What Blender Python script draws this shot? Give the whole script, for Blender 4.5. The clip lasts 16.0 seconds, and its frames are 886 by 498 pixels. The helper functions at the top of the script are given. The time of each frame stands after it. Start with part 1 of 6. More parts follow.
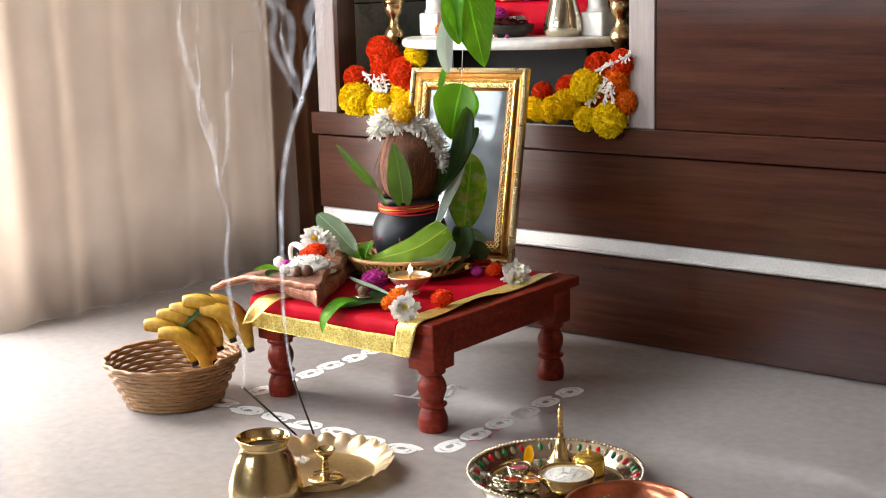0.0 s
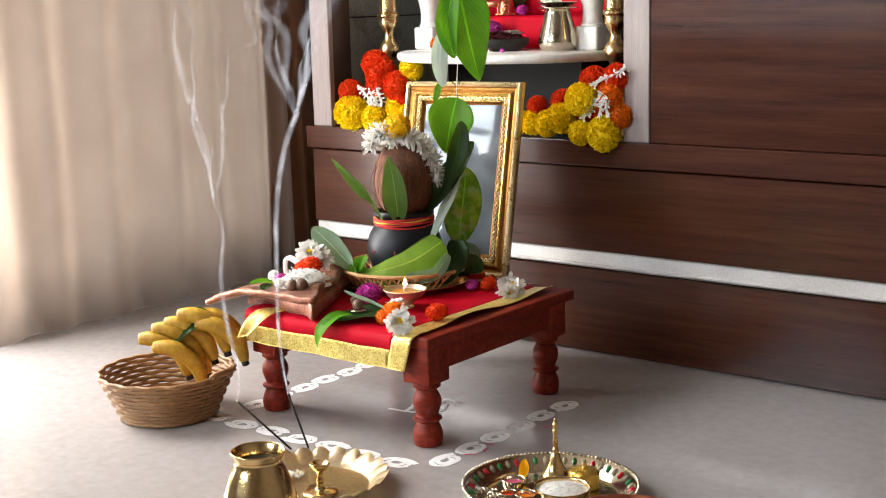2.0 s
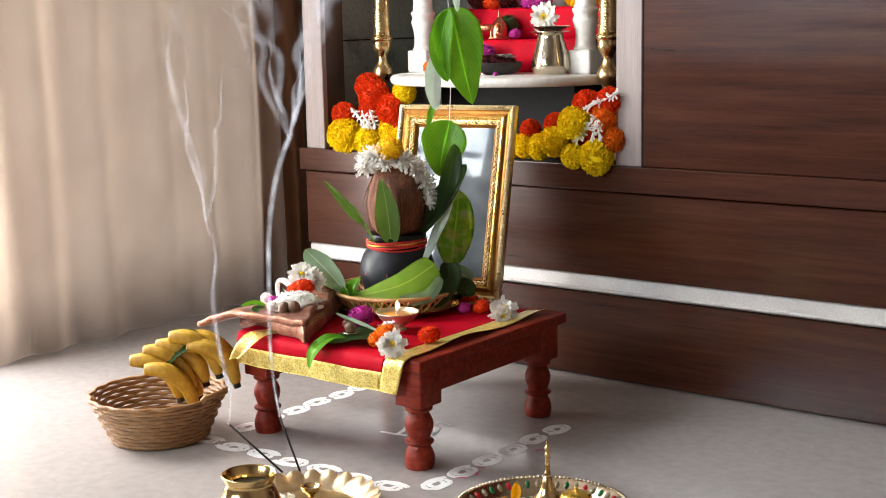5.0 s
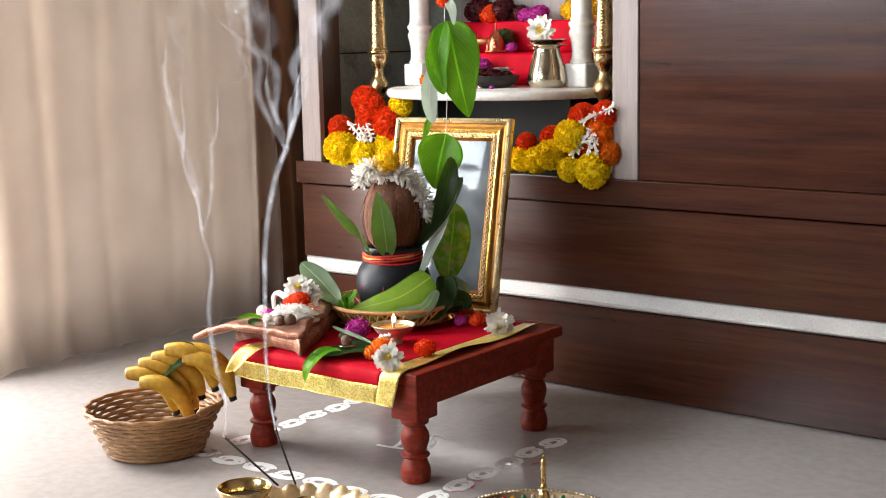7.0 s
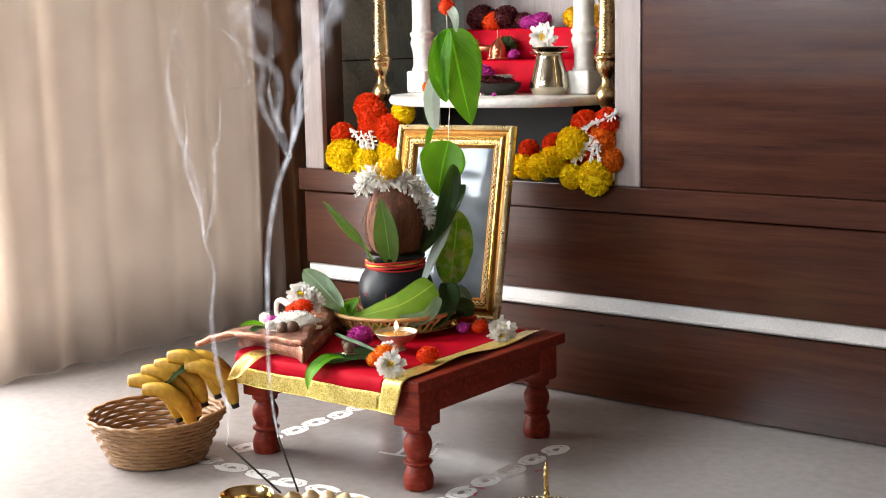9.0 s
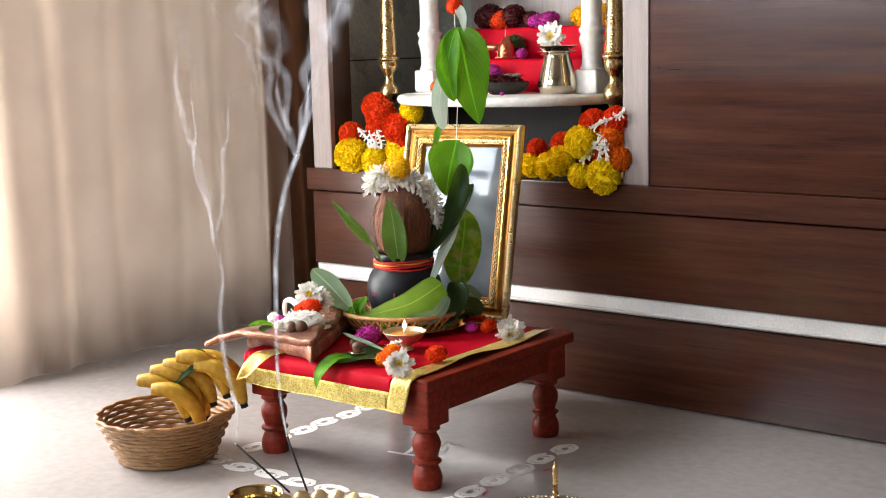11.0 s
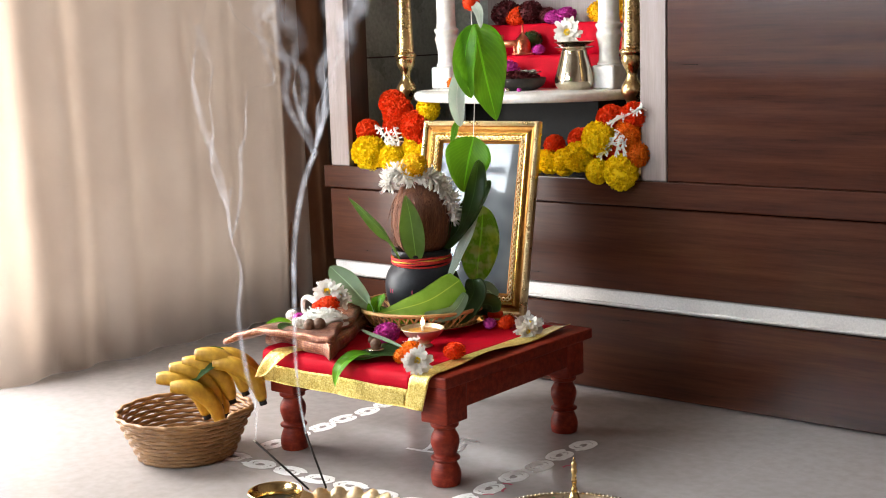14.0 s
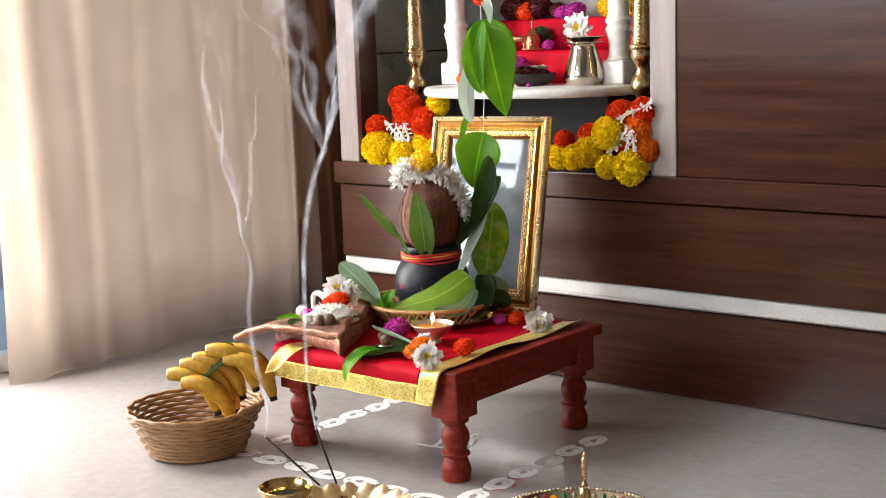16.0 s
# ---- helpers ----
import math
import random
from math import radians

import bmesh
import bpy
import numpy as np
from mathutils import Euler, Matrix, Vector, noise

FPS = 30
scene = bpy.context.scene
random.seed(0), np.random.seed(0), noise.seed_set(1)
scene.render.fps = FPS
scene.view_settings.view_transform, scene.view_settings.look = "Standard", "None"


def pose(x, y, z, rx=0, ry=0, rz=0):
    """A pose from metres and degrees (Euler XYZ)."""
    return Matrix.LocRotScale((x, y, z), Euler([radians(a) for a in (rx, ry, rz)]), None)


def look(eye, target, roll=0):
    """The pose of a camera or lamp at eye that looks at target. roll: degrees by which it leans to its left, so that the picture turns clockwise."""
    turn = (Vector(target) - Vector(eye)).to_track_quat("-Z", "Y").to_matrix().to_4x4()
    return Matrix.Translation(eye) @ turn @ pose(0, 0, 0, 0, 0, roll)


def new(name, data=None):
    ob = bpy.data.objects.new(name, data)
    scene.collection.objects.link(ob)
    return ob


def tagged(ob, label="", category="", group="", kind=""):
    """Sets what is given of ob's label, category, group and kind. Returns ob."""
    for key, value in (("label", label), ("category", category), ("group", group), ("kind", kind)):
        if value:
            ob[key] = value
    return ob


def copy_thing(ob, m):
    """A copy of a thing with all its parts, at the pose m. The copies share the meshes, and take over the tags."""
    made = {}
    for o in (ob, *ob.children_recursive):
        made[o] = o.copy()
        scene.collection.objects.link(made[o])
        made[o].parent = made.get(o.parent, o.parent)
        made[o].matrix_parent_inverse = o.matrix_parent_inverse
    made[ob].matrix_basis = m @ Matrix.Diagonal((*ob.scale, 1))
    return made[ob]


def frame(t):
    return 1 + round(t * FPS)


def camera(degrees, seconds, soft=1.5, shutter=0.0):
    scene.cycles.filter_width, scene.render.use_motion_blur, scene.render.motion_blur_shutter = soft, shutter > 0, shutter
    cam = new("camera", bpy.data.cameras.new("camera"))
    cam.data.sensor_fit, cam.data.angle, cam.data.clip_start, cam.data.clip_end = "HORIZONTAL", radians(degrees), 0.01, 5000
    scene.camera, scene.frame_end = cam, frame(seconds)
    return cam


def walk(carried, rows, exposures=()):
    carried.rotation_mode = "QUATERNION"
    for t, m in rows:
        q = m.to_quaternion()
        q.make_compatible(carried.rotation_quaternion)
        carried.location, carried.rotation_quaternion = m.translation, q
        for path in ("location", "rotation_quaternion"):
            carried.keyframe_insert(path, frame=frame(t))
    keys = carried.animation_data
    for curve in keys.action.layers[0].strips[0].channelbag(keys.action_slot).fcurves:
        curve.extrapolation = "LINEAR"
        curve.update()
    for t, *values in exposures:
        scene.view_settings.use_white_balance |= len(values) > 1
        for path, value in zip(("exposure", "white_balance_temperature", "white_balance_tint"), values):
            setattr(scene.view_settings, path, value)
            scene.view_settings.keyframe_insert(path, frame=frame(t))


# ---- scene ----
cam = camera(37.0, 16.0, soft=1.0)
EYE = (1.8145, -2.1831, 0.8907)
PATH = [
    (0, (0.2292, -0.1872, 0.3776), -1.50),
    (0.5, (0.2304, -0.1848, 0.3834), -1.51),
    (1, (0.2318, -0.1821, 0.3897), -1.50),
    (1.5, (0.2332, -0.1792, 0.3967), -1.48),
    (2, (0.2343, -0.1766, 0.4037), -1.45),
    (2.5, (0.2352, -0.1742, 0.4106), -1.41),
    (3, (0.2364, -0.1716, 0.4179), -1.36),
    (3.5, (0.2379, -0.1687, 0.4253), -1.32),
    (4, (0.2390, -0.1661, 0.4326), -1.27),
    (6.5, (0.2452, -0.1538, 0.4672), -1.10),
    (7, (0.2454, -0.1526, 0.4724), -1.09),
    (7.5, (0.2452, -0.1518, 0.4770), -1.09),
    (8, (0.2444, -0.1516, 0.4807), -1.09),
    (8.5, (0.2428, -0.1523, 0.4837), -1.11),
    (9, (0.2403, -0.1538, 0.4862), -1.14),
    (11.5, (0.2231, -0.1675, 0.4846), -1.39),
    (12, (0.2181, -0.1715, 0.4843), -1.46),
    (12.5, (0.2135, -0.1752, 0.4841), -1.53),
    (13, (0.2093, -0.1787, 0.4835), -1.60),
    (13.5, (0.2050, -0.1824, 0.4820), -1.67),
    (14, (0.2008, -0.1863, 0.4799), -1.73),
    (14.5, (0.1966, -0.1901, 0.4777), -1.79),
    (15, (0.1928, -0.1936, 0.4755), -1.84),
    (15.5, (0.1895, -0.1968, 0.4737), -1.88),
    (16, (0.1864, -0.1996, 0.4721), -1.89),
]
walk(cam, [(t, look(EYE, target, roll)) for t, target, roll in PATH])

# ---- world and light ----
world = bpy.data.worlds.new("sky")
scene.world = world
world.use_nodes = True
wn = world.node_tree
sky = wn.nodes.new("ShaderNodeTexSky")
sky.sky_type = 'NISHITA'
sky.sun_disc = False
sky.sun_elevation, sky.sun_rotation = radians(48), radians(130)
wn.nodes["Background"].inputs[1].default_value = 0.12
wn.links.new(sky.outputs[0], wn.nodes["Background"].inputs[0])
scene.view_settings.exposure = 0.54

sun = new("sun", bpy.data.lights.new("sun", 'SUN'))
sun.data.energy, sun.data.angle, sun.data.color = 1.0, radians(12), (1.0, 0.95, 0.88)
sun.matrix_world = look((5.0, -4.2, 7.2), (0, 0, 0))


def window_light(name, x, y, z, sy, sz, watts, aim, tint=(1.0, 0.98, 0.955)):
    """Skylight that comes in through a window opening."""
    ob = new(name, bpy.data.lights.new(name, 'AREA'))
    ob.data.shape, ob.data.size, ob.data.size_y = 'RECTANGLE', sy, sz
    ob.data.energy, ob.data.color = watts, tint
    ob.matrix_world = look((x, y, z), (x + aim[0], y + aim[1], z + aim[2]))
    return ob


window_light("skylight_door", -1.37, -0.64, 1.20, 0.72, 2.1, 78, (1, 0, 0))
window_light("skylight_curtain", -1.38, 0.38, 1.20, 1.12, 2.1, 9, (1, 0, 0))
# window reflected in the picture glass; its right part is added for frontal fill
window_light("skylight_window", -1.10, -3.90, 1.80, 1.95, 1.3, 95, (0, 1, 0), (0.86, 0.94, 1.0))


# ---- materials ----


def nodes_of(name):
    m = bpy.data.materials.new(name)
    m.use_nodes = True
    nt = m.node_tree
    return m, nt, nt.nodes["Principled BSDF"]


def noise_node(nt, scale, detail=4.0, rough=0.55, stretch=None):
    tc = nt.nodes.new("ShaderNodeTexCoord")
    mp = nt.nodes.new("ShaderNodeMapping")
    mp.inputs["Scale"].default_value = stretch or (1, 1, 1)
    nz = nt.nodes.new("ShaderNodeTexNoise")
    nz.inputs["Scale"].default_value, nz.inputs["Detail"].default_value = scale, detail
    nz.inputs["Roughness"].default_value = rough
    nt.links.new(tc.outputs["Object"], mp.inputs[0])
    nt.links.new(mp.outputs[0], nz.inputs[0])
    return nz


def ramp(nt, src, stops):
    r = nt.nodes.new("ShaderNodeValToRGB")
    el = r.color_ramp.elements
    while len(el) < len(stops):
        el.new(0.5)
    for e, (p, c) in zip(el, stops):
        e.position, e.color = p, (*c, 1) if len(c) == 3 else c
    nt.links.new(src, r.inputs[0])
    return r


def mixrgb(nt, a, b, fac, mode='MIX'):
    m = nt.nodes.new("ShaderNodeMix")
    m.data_type, m.blend_type = 'RGBA', mode
    for v, i in ((fac, 0), (a, 6), (b, 7)):
        if isinstance(v, (int, float)):
            m.inputs[i].default_value = v
        elif isinstance(v, tuple):
            m.inputs[i].default_value = (*v, 1)
        else:
            nt.links.new(v, m.inputs[i])
    return m.outputs[2]


def bump(nt, bsdf, height, strength, dist=0.002):
    b = nt.nodes.new("ShaderNodeBump")
    b.inputs["Strength"].default_value, b.inputs["Distance"].default_value = strength, dist
    nt.links.new(height, b.inputs["Height"])
    nt.links.new(b.outputs[0], bsdf.inputs["Normal"])


def shade(c, k):
    return tuple(min(1.0, v * k) for v in c)


def mat_mottled(name, c1, c2, scale=20, rough=0.5, metal=0.0, bump_k=0.15, fine=120, spec=0.5, rand=0.0, trans=0.0, sss=0.0, stretch=None, rough_var=0.12):
    """Two tones mixed at a coarse and a fine scale, with roughness that varies and a fine relief."""
    m, nt, b = nodes_of(name)
    n1, n2 = noise_node(nt, scale, 5, stretch=stretch), noise_node(nt, fine, 3, stretch=stretch)
    r1 = ramp(nt, n1.outputs[0], [(0.32, c1), (0.68, c2)])
    col = mixrgb(nt, r1.outputs[0], ramp(nt, n2.outputs[0], [(0.3, shade(c1, 0.8)), (0.7, shade(c2, 1.15))]).outputs[0], 0.35)
    if rand:
        oi = nt.nodes.new("ShaderNodeObjectInfo")
        geo = nt.nodes.new("ShaderNodeNewGeometry")
        hs = nt.nodes.new("ShaderNodeHueSaturation")
        add = nt.nodes.new("ShaderNodeMath")
        add.operation = 'ADD'
        nt.links.new(oi.outputs["Random"], add.inputs[0])
        nt.links.new(geo.outputs["Random Per Island"], add.inputs[1])
        mr = nt.nodes.new("ShaderNodeMapRange")
        mr.inputs[1].default_value, mr.inputs[2].default_value = 0, 2
        mr.inputs[3].default_value, mr.inputs[4].default_value = 1 - rand, 1 + rand
        nt.links.new(add.outputs[0], mr.inputs[0])
        nt.links.new(mr.outputs[0], hs.inputs["Value"])
        nt.links.new(col, hs.inputs["Color"])
        col = hs.outputs[0]
    nt.links.new(col, b.inputs["Base Color"])
    rr = nt.nodes.new("ShaderNodeMapRange")
    rr.inputs[3].default_value, rr.inputs[4].default_value = max(0.02, rough - rough_var), min(1, rough + rough_var)
    nt.links.new(n1.outputs[0], rr.inputs[0])
    nt.links.new(rr.outputs[0], b.inputs["Roughness"])
    b.inputs["Metallic"].default_value, b.inputs["Specular IOR Level"].default_value = metal, spec
    if sss:
        b.inputs["Subsurface Weight"].default_value = sss
        b.inputs["Subsurface Radius"].default_value = (0.01, 0.006, 0.004)
        b.inputs["Subsurface Scale"].default_value = 0.5
    if bump_k:
        bump(nt, b, n2.outputs[0], bump_k)
    if trans:
        tl = nt.nodes.new("ShaderNodeBsdfTranslucent")
        mx = nt.nodes.new("ShaderNodeMixShader")
        mx.inputs[0].default_value = trans
        nt.links.new(col, tl.inputs[0])
        nt.links.new(b.outputs[0], mx.inputs[1])
        nt.links.new(tl.outputs[0], mx.inputs[2])
        nt.links.new(mx.outputs[0], nt.nodes["Material Output"].inputs[0])
    return m


def mat_wood(name, c1, c2, c3, rough=0.3, grain=(2, 40, 40), scale=3.0, bump_k=0.05, coat=0.0, spec=0.5):
    """Wood with long streaks along the object's x, pores and patchy gloss."""
    m, nt, b = nodes_of(name)
    n1 = noise_node(nt, scale, 6, 0.6, stretch=grain)
    n2 = noise_node(nt, scale * 5, 4, 0.6, stretch=grain)
    n3 = noise_node(nt, 1.1, 4, 0.6, stretch=tuple(0.6 * g for g in grain))
    r = ramp(nt, n1.outputs[0], [(0.3, c1), (0.52, c2), (0.75, c3)])
    col = mixrgb(nt, r.outputs[0], ramp(nt, n2.outputs[0], [(0.35, shade(c1, 0.7)), (0.6, c2)]).outputs[0], 0.3)
    col = mixrgb(nt, col, ramp(nt, n3.outputs[0], [(0.3, (0.75, 0.75, 0.75)), (0.7, (1, 1, 1))]).outputs[0], 0.7, 'MULTIPLY')
    nt.links.new(col, b.inputs["Base Color"])
    rr = nt.nodes.new("ShaderNodeMapRange")
    rr.inputs[3].default_value, rr.inputs[4].default_value = max(0.03, rough - 0.1), rough + 0.1
    nt.links.new(n3.outputs[0], rr.inputs[0])
    nt.links.new(rr.outputs[0], b.inputs["Roughness"])
    b.inputs["Coat Weight"].default_value, b.inputs["Coat Roughness"].default_value = coat, 0.12
    b.inputs["Specular IOR Level"].default_value = spec
    bump(nt, b, n2.outputs[0], bump_k, 0.001)
    return m


M_LAM = mat_wood("walnut_laminate", (0.032, 0.0085, 0.004), (0.064, 0.0175, 0.008), (0.104, 0.032, 0.015), 0.21, (1.2, 22, 22), 2.0, 0.02, 0.0, 0.48)
M_PIL = mat_wood("light_laminate", (0.255, 0.20, 0.185), (0.315, 0.255, 0.24), (0.37, 0.305, 0.285), 0.42, (30, 30, 1.5), 2.5, 0.03)
M_DARKWOOD = mat_wood("dark_jamb_wood", (0.02, 0.006, 0.004), (0.045, 0.014, 0.009), (0.07, 0.022, 0.014), 0.4, (30, 30, 1.5), 3, 0.04)
M_STRIP = mat_mottled("aluminium_profile", (0.62, 0.60, 0.59), (0.74, 0.72, 0.70), 8, 0.38, 0.35, 0.02, 200)
M_TABLE = mat_wood("red_brown_wood", (0.13, 0.008, 0.003), (0.28, 0.024, 0.008), (0.44, 0.060, 0.020), 0.5, (3, 26, 26), 3.5, 0.25, 0.0, 0.3)
M_FLOOR = mat_mottled("vitrified_tile", (0.335, 0.305, 0.295), (0.37, 0.335, 0.325), 4, 0.13, 0, 0.004, 40, 0.5, 0.01, rough_var=0.03)
M_GROUT = mat_mottled("grout", (0.32, 0.29, 0.28), (0.36, 0.325, 0.315), 30, 0.8)
# room shell out of view, coloured dark to hold back bounced fill light
M_WALL = mat_mottled("painted_plaster", (0.19, 0.15, 0.12), (0.24, 0.19, 0.15), 3, 0.75, 0, 0.05, 90)
M_STONE = mat_mottled("dark_green_stone", (0.20, 0.22, 0.195), (0.36, 0.38, 0.34), 9, 0.3, 0, 0.02, 90)
M_BLACK = mat_mottled("black_granite", (0.006, 0.006, 0.006), (0.014, 0.013, 0.012), 40, 0.6, 0, 0.02, 200, 0.12)
M_MARBLE = mat_mottled("white_marble", (0.70, 0.67, 0.63), (0.82, 0.80, 0.77), 9, 0.25, 0, 0.02, 60, 0.5, 0, 0, 0.15)
M_CURTAIN = mat_mottled("beige_curtain_cloth", (0.60, 0.51, 0.44), (0.70, 0.61, 0.53), 6, 0.8, 0, 0.25, 700, 0.2, 0, 0.22)
M_CURTAIN_BROWN = mat_mottled("brown_curtain_cloth", (0.34, 0.19, 0.11), (0.44, 0.26, 0.16), 8, 0.85, 0, 0.25, 600, 0.2, 0, 0.15)
M_RED = mat_mottled("red_satin", (0.42, 0.001, 0.012), (0.57, 0.003, 0.020), 25, 0.6, 0, 0.2, 500, 0.08)
M_BRASS = mat_mottled("brass", (0.66, 0.47, 0.20), (0.82, 0.64, 0.34), 12, 0.2, 1.0, 0.05, 150, rough_var=0.08)
M_BRASS_PALE = mat_mottled("pale_satin_brass", (0.66, 0.52, 0.36), (0.80, 0.68, 0.50), 20, 0.36, 0.75, 0.05, 150)
M_TRAY = mat_mottled("silvered_brass", (0.70, 0.56, 0.36), (0.86, 0.74, 0.54), 10, 0.34, 1.0, 0.05, 120, rough_var=0.08)
M_BRASS_OLD = mat_mottled("aged_brass", (0.50, 0.33, 0.13), (0.76, 0.57, 0.29), 25, 0.28, 1.0, 0.12, 180)
M_COPPER = mat_mottled("copper", (0.55, 0.16, 0.08), (0.72, 0.27, 0.15), 18, 0.3, 1.0, 0.1, 120)
M_CLAY = mat_mottled("black_painted_clay", (0.006, 0.007, 0.010), (0.016, 0.018, 0.024), 18, 0.42, 0, 0.12, 160, 0.28)
M_WICKER = mat_mottled("bamboo_wicker", (0.54, 0.26, 0.085), (0.74, 0.45, 0.19), 30, 0.5, 0, 0.3, 260, 0.5, 0.2)


def mat_brocade():
    m, nt, b = nodes_of("copper_brocade_weave")
    tc = nt.nodes.new("ShaderNodeTexCoord")
    vo = nt.nodes.new("ShaderNodeTexVoronoi")
    vo.inputs["Scale"].default_value = 190
    vo.inputs["Randomness"].default_value = 0.25
    nt.links.new(tc.outputs["Object"], vo.inputs[0])
    n1, n2 = noise_node(nt, 14, 5), noise_node(nt, 500, 3)
    col = ramp(nt, n1.outputs[0], [(0.3, (0.20, 0.058, 0.030)), (0.7, (0.32, 0.108, 0.055))]).outputs[0]
    col = mixrgb(nt, col, ramp(nt, vo.outputs[0], [(0.2, (0.60, 0.27, 0.14)), (0.55, (0.17, 0.05, 0.024))]).outputs[0], 0.62)
    nt.links.new(col, b.inputs["Base Color"])
    b.inputs["Metallic"].default_value, b.inputs["Roughness"].default_value = 0.45, 0.42
    b.inputs["Sheen Weight"].default_value = 0.1
    bump(nt, b, mixrgb(nt, vo.outputs[0], n2.outputs[0], 0.4), 0.7, 0.0015)
    return m


M_SAREE = mat_brocade()
M_YELLOW = mat_mottled("yellow_petals", (0.98, 0.66, 0.006), (1.0, 0.77, 0.012), 30, 0.65, 0, 0.05, 200, 0.15, 0.05, 0.15)
M_ORANGE = mat_mottled("orange_petals", (0.82, 0.15, 0.006), (0.92, 0.28, 0.014), 30, 0.6, 0, 0.1, 200, 0.2, 0.15, 0.35)
M_REDORANGE = mat_mottled("red_orange_petals", (0.78, 0.040, 0.006), (0.90, 0.10, 0.012), 30, 0.6, 0, 0.1, 200, 0.2, 0.15, 0.35)
M_WHITE = mat_mottled("white_petals", (0.86, 0.83, 0.76), (0.94, 0.92, 0.87), 30, 0.6, 0, 0.15, 200, 0.3, 0.08, 0.25)
M_PINK = mat_mottled("magenta_petals", (0.42, 0.02, 0.24), (0.62, 0.06, 0.42), 30, 0.6, 0, 0.2, 200, 0.3, 0.2, 0.15)
M_STRING = mat_mottled("white_thread", (0.7, 0.66, 0.58), (0.8, 0.77, 0.7), 60, 0.8)
M_RICE = mat_mottled("rice_grains", (0.7, 0.68, 0.64), (0.85, 0.84, 0.8), 200, 0.6, 0, 0.4, 500)
M_WAX = mat_mottled("ghee", (0.50, 0.19, 0.03), (0.66, 0.32, 0.07), 30, 0.25, 0, 0.05, 100, 0.5, 0, 0, 0.3)
M_DARK = mat_mottled("dark_metal", (0.02, 0.018, 0.015), (0.05, 0.045, 0.04), 30, 0.5, 0.3)
M_STEEL = mat_mottled("polished_steel", (0.62, 0.55, 0.42), (0.74, 0.68, 0.55), 20, 0.16, 1.0, 0.02, 120, rough_var=0.06)
M_INCENSE = mat_mottled("incense_paste", (0.012, 0.010, 0.009), (0.03, 0.026, 0.022), 60, 0.9)


def mat_leaf(name, dark, light, trans=0.35, rough=0.32, vein=60.0):
    """A leaf with pale side veins running out from the midrib (object x), gloss above and light through it."""
    m, nt, b = nodes_of(name)
    tc = nt.nodes.new("ShaderNodeTexCoord")
    sep = nt.nodes.new("ShaderNodeSeparateXYZ")
    nt.links.new(tc.outputs["UV"], sep.inputs[0])

    def math(op, a, c=None):
        n = nt.nodes.new("ShaderNodeMath")
        n.operation = op
        for i, v in enumerate((a, c)):
            if v is None:
                continue
            if isinstance(v, (int, float)):
                n.inputs[i].default_value = v
            else:
                nt.links.new(v, n.inputs[i])
        return n.outputs[0]
    across = math('ABSOLUTE', math('SUBTRACT', sep.outputs[1], 0.5))
    phase = math('SUBTRACT', math('MULTIPLY', sep.outputs[0], vein), math('MULTIPLY', across, vein * 0.9))
    wave = math('POWER', math('ABSOLUTE', math('SINE', phase)), 10.0)
    rib = math('LESS_THAN', across, 0.022)
    n1 = noise_node(nt, 22, 5)
    col = ramp(nt, n1.outputs[0], [(0.3, dark), (0.7, light)]).outputs[0]
    col = mixrgb(nt, col, shade(light, 1.45), math('MULTIPLY', wave, 0.22))
    col = mixrgb(nt, col, shade(light, 1.9), math('MULTIPLY', rib, 0.75))
    nt.links.new(col, b.inputs["Base Color"])
    b.inputs["Roughness"].default_value = rough
    bump(nt, b, math('ADD', wave, math('MULTIPLY', rib, -1.5)), 0.35, 0.0012)
    tl = nt.nodes.new("ShaderNodeBsdfTranslucent")
    nt.links.new(mixrgb(nt, col, (0.55, 0.9, 0.05), 0.35), tl.inputs[0])
    mx = nt.nodes.new("ShaderNodeMixShader")
    mx.inputs[0].default_value = trans
    nt.links.new(b.outputs[0], mx.inputs[1])
    nt.links.new(tl.outputs[0], mx.inputs[2])
    nt.links.new(mx.outputs[0], nt.nodes["Material Output"].inputs[0])
    return m


M_LEAF = mat_leaf("betel_leaf", (0.12, 0.36, 0.012), (0.23, 0.54, 0.03), 0.45, 0.3, 38)
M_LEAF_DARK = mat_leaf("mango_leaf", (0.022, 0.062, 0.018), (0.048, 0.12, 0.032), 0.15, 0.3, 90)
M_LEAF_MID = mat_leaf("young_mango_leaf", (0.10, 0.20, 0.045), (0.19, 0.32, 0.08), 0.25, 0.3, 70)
# grey-green base colour includes the pale glare on the leaf faces
M_LEAF_PALE = mat_leaf("pale_leaf_underside", (0.27, 0.40, 0.29), (0.40, 0.53, 0.42), 0.25, 0.4, 60)
M_LEAF_LIME = mat_leaf("banana_leaf", (0.31, 0.53, 0.045), (0.48, 0.70, 0.10), 0.3, 0.3, 160)
# near-white base colour stands in for strong window light on these leaves
M_LEAF_WHITE = mat_leaf("silvery_leaf_underside", (0.66, 0.76, 0.71), (0.80, 0.87, 0.83), 0.2, 0.35, 44)


